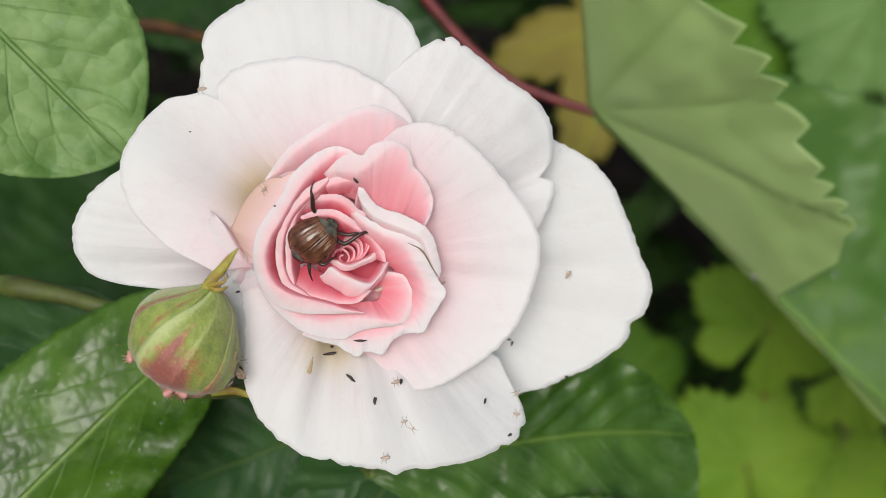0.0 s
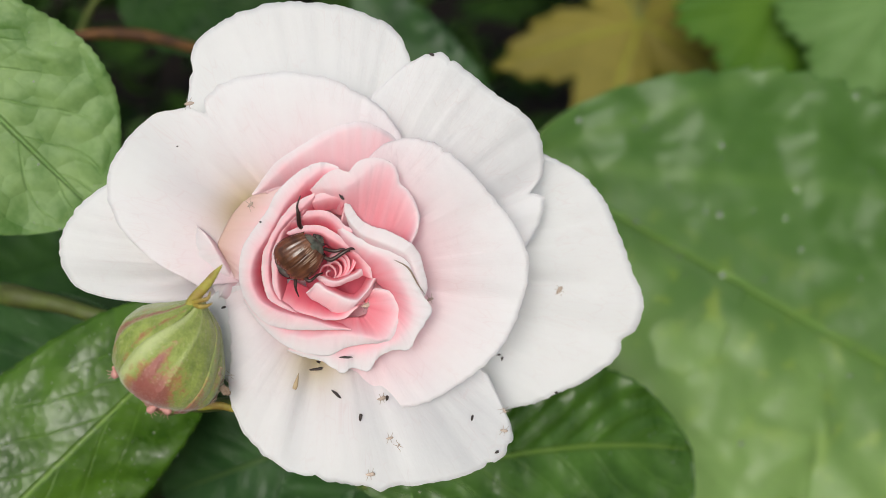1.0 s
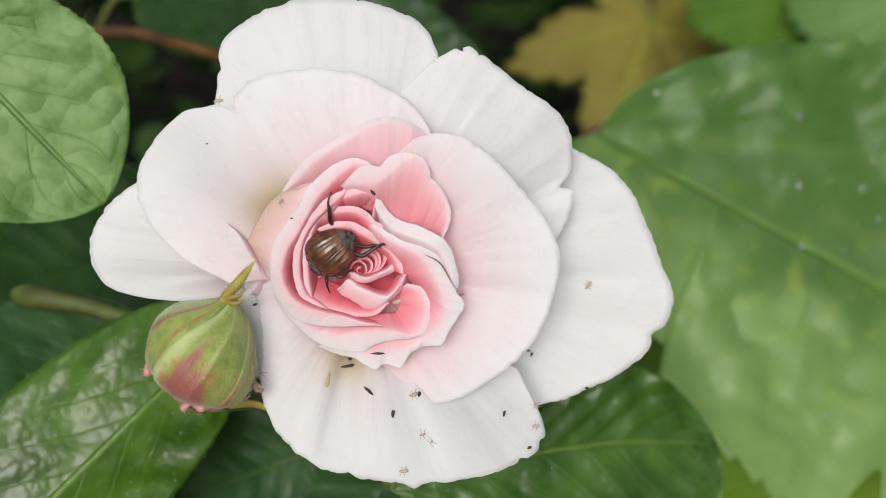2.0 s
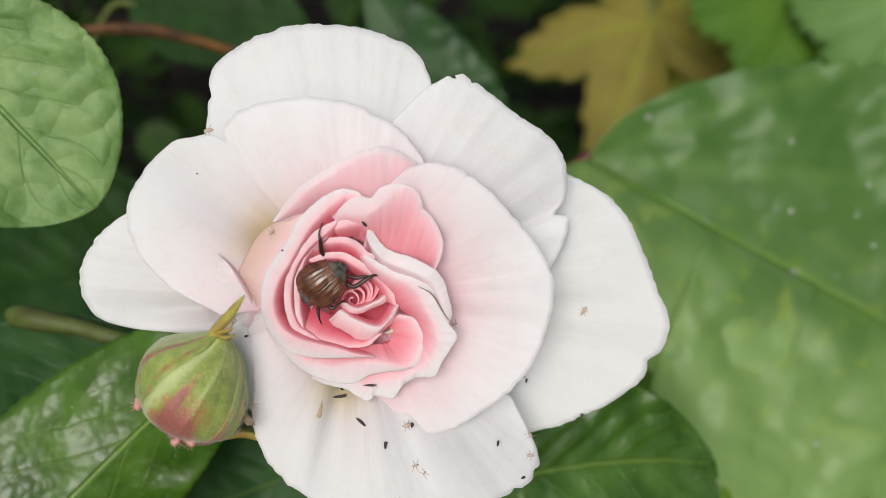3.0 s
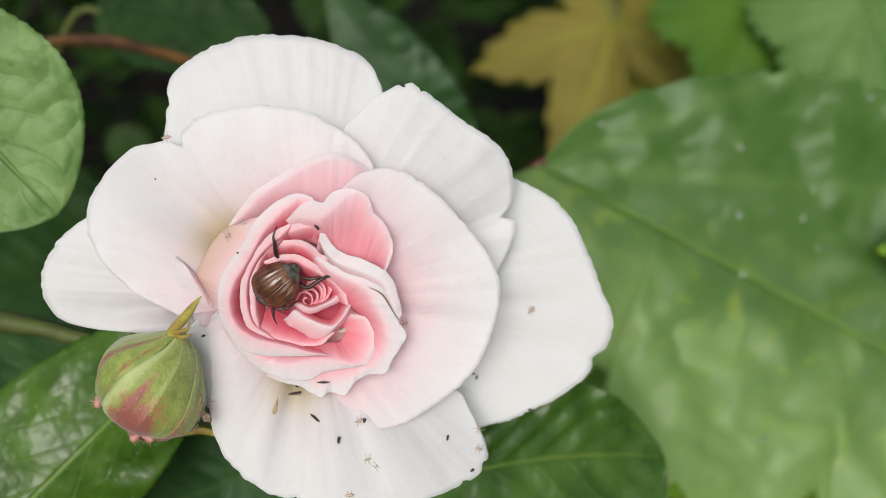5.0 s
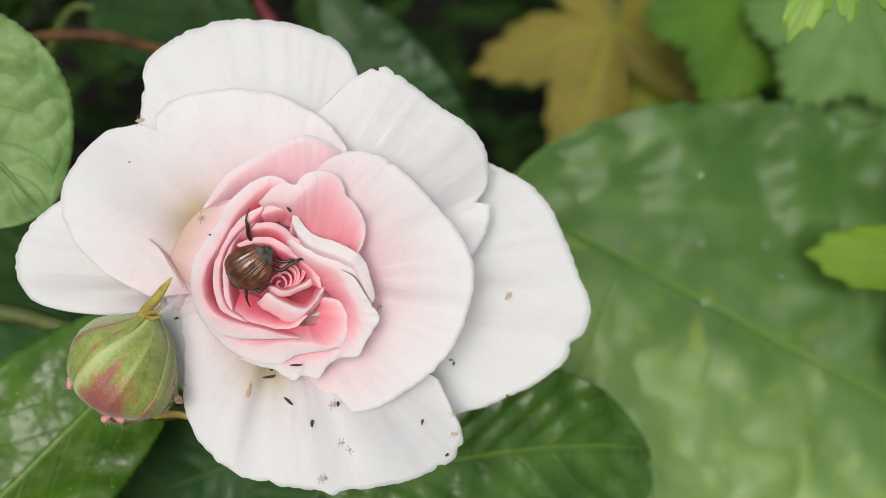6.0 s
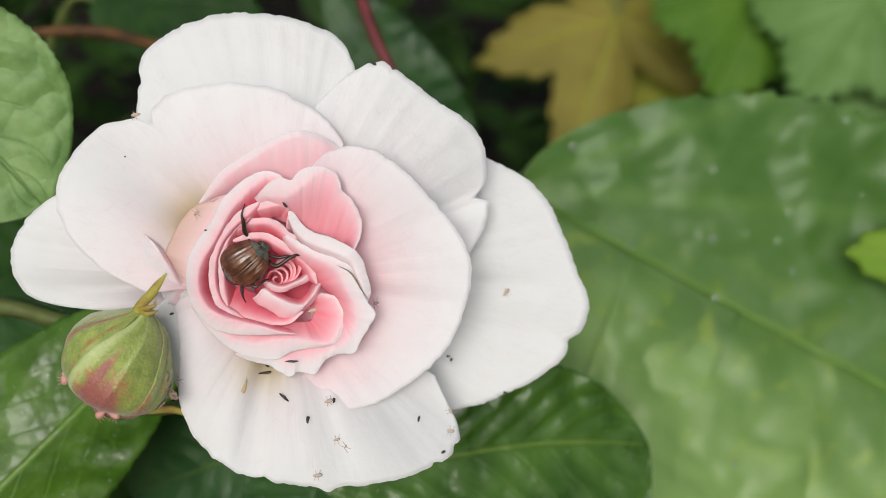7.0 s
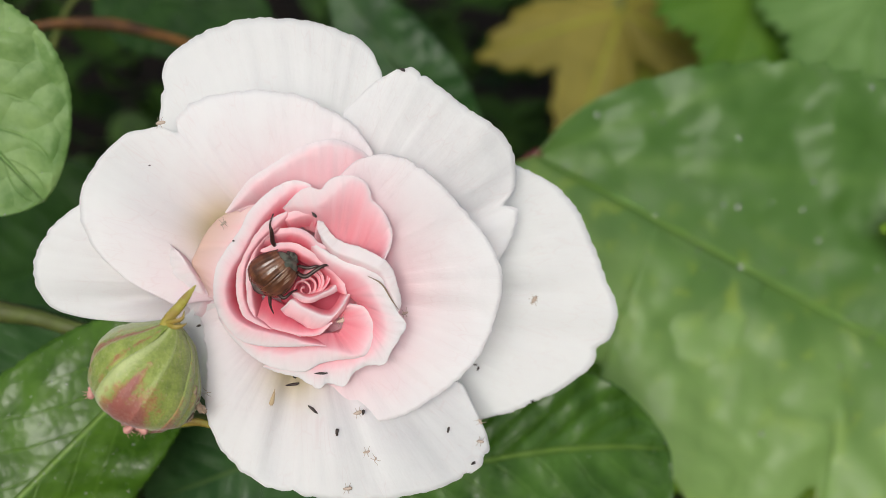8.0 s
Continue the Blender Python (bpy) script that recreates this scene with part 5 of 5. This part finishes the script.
def background():
    palmate("maple_leaf", (129, 134.0, -390), 88, MAPLE, "yellowing brown-tinged maple leaf", spin=-100, tilt=(-8, 6, 0), group="maple leaves", seed=71, teeth=0.10, lobes=(-130, -64, -10, 72, 132), lobe_len=(0.6, 0.95, 1.05, 0.95, 0.6),
            stalk=[(118, 170, -400), (110, 230, -430)], sharp=1.15, depth=0.68)
    palmate("maple_leaf", (178, 112, -415), 74, FADED, "yellow-green maple leaf lower on the shoot", spin=-100, tilt=(-10, -5, 0), group="maple leaves", seed=72, teeth=0.10,
            stalk=[(150, 120, -440), (130, 200, -450)], sharp=0.9, depth=0.7)
    for k, (c, size, spin, tilt, mat) in enumerate((
            ((190, 135, -330), 62, -85, (-12, 10, 0), GREEN),
            ((232, 125, -300), 60, -95, (-10, -8, 0), BRIGHT),
            ((262, 80, -310), 55, -120, (0, -10, 0), BRIGHT),
            ((225, 175, -330), 55, -80, (-15, 0, 0), LIME),
            ((165, -28, -260), 42, 60, (10, 0, 0), LIME),
            ((205, -45, -270), 40, 20, (0, 10, 0), LIME),
            ((162, -92, -280), 44, 100, (5, -10, 0), LIME),
            ((200, -110, -290), 46, 70, (0, 0, 0), LIME),
            ((245, -20, -290), 50, 40, (8, 0, 0), GREEN),
            ((110, -60, -300), 40, 120, (6, 6, 0), GREEN))):
        palmate("cranesbill_leaf", c, size, mat, ("lime green" if mat is LIME else "mid green") + " lobed cranesbill leaf", spin=spin, tilt=tilt, group="cranesbill leaves", seed=80 + k,
                lobes=(-140, -85, -30, 30, 85, 140), lobe_len=(0.8, 0.95, 1.0, 1.0, 0.95, 0.8), depth=0.35, teeth=0.12, sharp=1.4,
                stalk=[(c[0] + 6, c[1] - 40, c[2] - 25), (c[0] + 20, c[1] - 150, c[2] - 80)], stem=TWIG if k in (4, 6) else GREEN_STEM)
    shrubbery()


background()

twig = holder("dry_twig", FACE, "dry brown twig with an orange bark patch", "twig")
part("bark", tube("bark", np.array([(-110, 66, -125), (-92, 70.8, -120), (-74, 72, -124), (-57, 69, -130), (-20, 60, -150)]) * MM, [0.0010, 0.0014, 0.0020, 0.0016, 0.0014], TWIG, 10, 50), twig)
shoot = holder("side_stem", FACE, "green side stem with a brown node", "stem")
part("stem", tube("stem", np.array([(-98, -12, -100), (-87, -6.6, -60), (-77.5, -6.4, -46), (-66.3, -8.5, -46), (-53.7, -12.1, -46), (-22, -22, -60)]) * MM, [0.0012, 0.0020, 0.0027, 0.0020, 0.0019, 0.002], FRESH_STEM, 10, 50), shoot)

LIME_LEAF_AT = (181, 4, -100)
lime = palmate("cranesbill_leaf", LIME_LEAF_AT, 43, LIME, "bright lime lobed leaf at the edge of the bed", spin=176, group="cranesbill leaves", seed=99, depth=0.8, sharp=1.25, teeth=0.07,
               lobes=(-140, -72, 0, 72, 140), lobe_len=(0.7, 0.9, 1.0, 0.9, 0.7), stalk=[(190, -10, -110), (230, -80, -160)])
hanging = palmate("cranesbill_leaf", (107.5, 66, -30), 24, FRESH_LIME, "fresh pale lime lobed leaf hanging from above", spin=-90, tilt=(-14, 8, 0), group="cranesbill leaves", seed=103, depth=0.75, sharp=1.0, teeth=0.12,
                  lobes=(-100, -28, 6, 40, 92), lobe_len=(0.9, 1.15, 0.85, 0.9, 0.9), stalk=[(112, 90, -36), (125, 150, -60)], sag=0.25)

DARK, SKIN = "dark speck of insect litter on a petal", "pale cast-off aphid skin on a petal"
for x, y, z, length, angle, fat in ((32.6, -16.5, -19.5, 0.9, 0, 0.5), (33.2, -17.3, -19.4, 1.1, 75, 0.5), (26.8, -27.2, -4.4, 1.4, 80, 0.4), (6.1, -26.3, 1.9, 1.6, 85, 0.45), (1.6, -22.1, 1.7, 2.3, -42, 0.28),
                                    (-4.9, -17.5, -0.8, 0.7, 20, 0.7), (-2.6, -17.9, -1.6, 3.0, 8, 0.2), (-2.2, -16.6, -2.6, 0.9, -10, 0.7), (10.9, -22.9, 0.6, 1.2, 80, 0.5), (3.4, -15.0, 5.1, 2.6, 0, 0.2),
                                    (44.3, -24.0, -18.8, 0.8, 0, 0.7), (-11.5, 9.2, 9.2, 0.5, 0, 0.7), (2.8, 13.8, 8.7, 1.5, -50, 0.4), (31.6, -33.7, -5.1, 1.0, 30, 0.6), (18.5, 40.7, 1.5, 1.2, -25, 0.5),
                                    (-27.7, 23.0, 3.8, 0.4, 0, 0.8), (-18.6, -6.2, 5.4, 1.0, 20, 0.5)):
    speck(x, y, z, length, angle, SPECK, fat, label=DARK)
for x, y, z, length, angle in ((44.6, -3.2, -18.1, 2.2, 60), (11.5, -30.2, 1.0, 1.4, 10), (8.0, -36.6, 2.8, 2.0, 5), (33.0, -29.9, -7.0, 1.6, -10), (-13.8, 12.4, 6.4, 1.4, 40), (-25.4, 30.6, 5.2, 2.0, 10),
                               (-17.6, -18.7, 2.9, 1.2, 80), (13.1, -31.6, 1.0, 0.9, 60), (18.6, -4.7, -2.6, 1.6, 20), (6.8, -5.8, 0.2, 2.0, 15), (33.0, -25.9, -6.5, 1.3, -60), (9.9, -23.0, 0.0, 1.8, 20)):
    speck(x, y, z, length, angle, HUSK, 0.42, True, SKIN)
husk = holder("bud_scale", FACE @ pose(-6.0 * MM, -19.9 * MM, 1.0 * MM, 0, 20, 75), "dry tan petal scale with a pointed tip", "speck", "litter on the petals")
part("scale", blob("scale", (1.8 * MM, 0.55 * MM, 0.3 * MM), TAN, squash=-0.5, rough=0.2, seed=8), husk)


def aphid(x, y, z, angle):
    ob = holder("aphid", FACE @ pose(x * MM, y * MM, z * MM, 0, 0, angle), "small pink aphid sitting on the bud", "aphid", "aphids on the bud")
    part("body", blob("body", (0.95 * MM, 0.65 * MM, 0.6 * MM), APHID, squash=-0.25), ob)
    crown = part("head", blob("head", (0.35 * MM, 0.35 * MM, 0.3 * MM), APHID), ob)
    crown.location = (1.0 * MM, 0, 0)
    for k in range(6):
        s = 1 if k % 2 else -1
        p = np.array([(0.35 * (k // 2 - 1), 0, 0), (0.5 * (k // 2 - 1), s * 0.8, 0.25), (0.75 * (k // 2 - 1), s * 1.4, -0.25)]) * MM
        part("leg", tube("leg", p, [0.00008, 0.00006, 0.00004], APHID, 5, 8), ob)


aphid(-36.2, -17.6, 11.6, 100)
aphid(-29.0, -23.4, 14.0, 30)
aphid(-26.6, -23.7, 13.4, 160)

# withered brown margin of one inner petal
margin = tube("withered_rim", np.array([(12.2, 2.7, 6.6), (14.1, 1.8, 7.0), (15.2, 0.7, 7.0), (16.5, -1.6, 6.5), (17.8, -3.5, 5.8)]) * MM, [0.00004, 0.00013, 0.00016, 0.00012, 0.00004], BROWN_EDGE, 6, 40)
part("withered_rim", margin, bloom, "thin withered brown petal rim")


# ---------------------------------------------------------------- what moves
WIND_UPPER = [(0, 1, 3, 4), (0.1, -7.5, -7.5, 4.4), (0.2, -13.9, -13.3, 4.8), (0.3, -10.5, -12, 5.2), (0.4, -5, -7, 5.6), (0.5, -2.3, -4.6, 6), (0.6, -7.5, -9.5, 5.6), (0.7, -10.3, -13.5, 5.2),
              (0.9, -7.5, -9.2, 4.4), (1, -3.2, -6.7, 4), (1.1, -3, -2.3, 3.6), (1.2, -6.6, -5.2, 3.2), (1.3, -10.2, -6.7, 2.8), (1.4, -12.1, -8.4, 2.4), (1.5, -10.9, -7.4, 2), (1.7, -4.6, -1.7, 1.9),
              (2.8, -6.7, -5.2, 1.5), (3, -4.3, 2.3, 1.4), (3.2, -8.5, -5.3, 1.3), (3.5, -1, 1.2, 1.2), (3.8, -7.1, 1.6, 1.1), (4, -6.2, -7, 1), (4.5, -7.1, 0.3, 0), (5, -3, 3.1, 0),
              (6.3, -1, 0.3, 0), (6.7, -4.1, 2.3, 0), (7, -0.5, 0.5, 0), (7.2, -2.8, 7.9, 0), (7.5, -1.2, -2.5, 0), (8, -4.5, 3.4, 0)]
WIND_WIDE = [(0, 12, 20, -16), (0.1, 10, 19, -14), (0.2, 4, 16, -8), (0.3, 0, 14, -4), (0.4, 3, 14, -4), (0.5, 10, 15, -6), (0.6, 10, 16, -8), (0.7, 4, 16, -4),
             (0.8, -4, 14, -2), (1.0, -9.4, 7.6, 0), (1.2, -8, 26, 2), (1.5, 2, 20, 2), (1.7, 7, 17, 0), (2.8, 8.4, 12.5, 0), (3, 5.4, 10.9, 0), (3.5, 8.8, 8.5, 0),
             (4, 6.2, 5.6, 0), (4.5, 3.7, 9.0, 0), (5, 5.4, 10.2, 0), (5.2, 7.0, 9.8, 0), (6.5, -7.6, -4.3, 0), (7, 0, 0, 0), (7.5, 4.0, 3.1, 0), (8, 2.7, 9.3, 0)]
TILTS = {1.2: 4, 1.5: -13, 1.7: -4}
# time, fold of the lower lobe, its swing, sink of the end lobe
WIND_LOBE = [(0, 117, 0, 140), (0.1, 106, -10, 108), (0.2, 90, -22, 62), (0.3, 85, -26, 50), (0.4, 85, -26, 50), (0.5, 98, -20, 79), (0.6, 110, -14, 100),
             (0.7, 92, -10, 34), (0.8, 26, -3, 10), (1.0, 0, 0, 0), (1.25, 0, 0, 0), (1.4, -7, 3, 0), (1.5, -12, 5, 0), (1.6, -8, 3, 0), (1.8, 0, 0, 0), (8.0, 0, 0, 0)]
WIND_LIME = [(0, 16, 4), (1.0, 14, 2), (2.8, 12, 4), (4.0, 15, 0), (5.2, 15, 2), (5.8, 4, 0), (6.3, -12, -4), (6.5, -15, -6), (6.7, -4, -2), (7.0, 8, -2), (7.5, 13, 3), (8.0, 13, 5)]
WIND_HANGING = [(0, 60, 62), (5.2, 48, 50), (5.9, 18, 16), (6.3, 0, 0), (6.4, 5, 9), (6.5, 15, 19), (6.7, 29, 26), (7.2, 48, 46), (8.0, 60, 60)]
WIND_TWIG = [(0, 7.6, -1.2), (0.5, -3.3, -0.6), (1, 2.5, -2.7), (1.5, -6.4, -2.8), (3, 0.5, 2.9), (3.5, 3.7, 0.5), (4, -3.6, -2.4), (4.5, -4.5, 0.5), (5, -0.4, 1.4), (6.5, 0.5, 1.3), (7, 0, 0), (7.5, 0.8, -2.0), (8, 0.3, 2.2)]


def motions():
    rest, lime_rest = upper_leaf.matrix_world.copy(), lime.matrix_world.copy()
    walk(upper_leaf, [(t, Matrix.Translation(FACE.to_3x3() @ (Vector((x, y, 0)) * MM)) @ rest @ pose(0, 0, 0, 0, 0, turn)) for t, x, y, turn in WIND_UPPER])
    base = along((51.5, 24.2, -112), (221, -66.7, -127), (-0.1, 0.1, 1))
    walk(big, [(t, FACE @ pose(x * MM, y * MM, 0) @ base @ pose(0, 0, 0, 0, 0, turn) @ pose(0, 0, 0, TILTS.get(t, 0))) for t, x, y, turn in WIND_WIDE])
    walk(big_low, [(t, pose(0, 0, 0, 0, 0, swing) @ pose(0, 0, 0, -fold - 6)) for t, fold, swing, sink in WIND_LOBE])
    walk(big_end, [(t, pose(0, 0, -0.0008, sink - 6)) for t, fold, swing, sink in WIND_LOBE])
    walk(big_stalk, [(t, pose(0, 0, 0, 0, 0, turn)) for t, turn in ((0, 30), (0.2, 18), (0.4, 11), (0.6, 14), (0.8, 38), (1.0, 66), (5.2, 66), (6.3, 4), (6.6, 0), (7.0, 2), (7.2, 34), (7.5, 66), (8.0, 66))])
    walk(lime, [(t, FACE @ pose(x * MM, y * MM, 0) @ FACE.inverted() @ lime_rest) for t, x, y in WIND_LIME])
    hanging_rest = hanging.matrix_world.copy()
    walk(hanging, [(t, FACE @ pose(x * MM, y * MM, 0) @ FACE.inverted() @ hanging_rest) for t, x, y in WIND_HANGING])
    walk(twig, [(t, FACE @ pose(x * MM, y * MM, 0)) for t, x, y in WIND_TWIG])


motions()
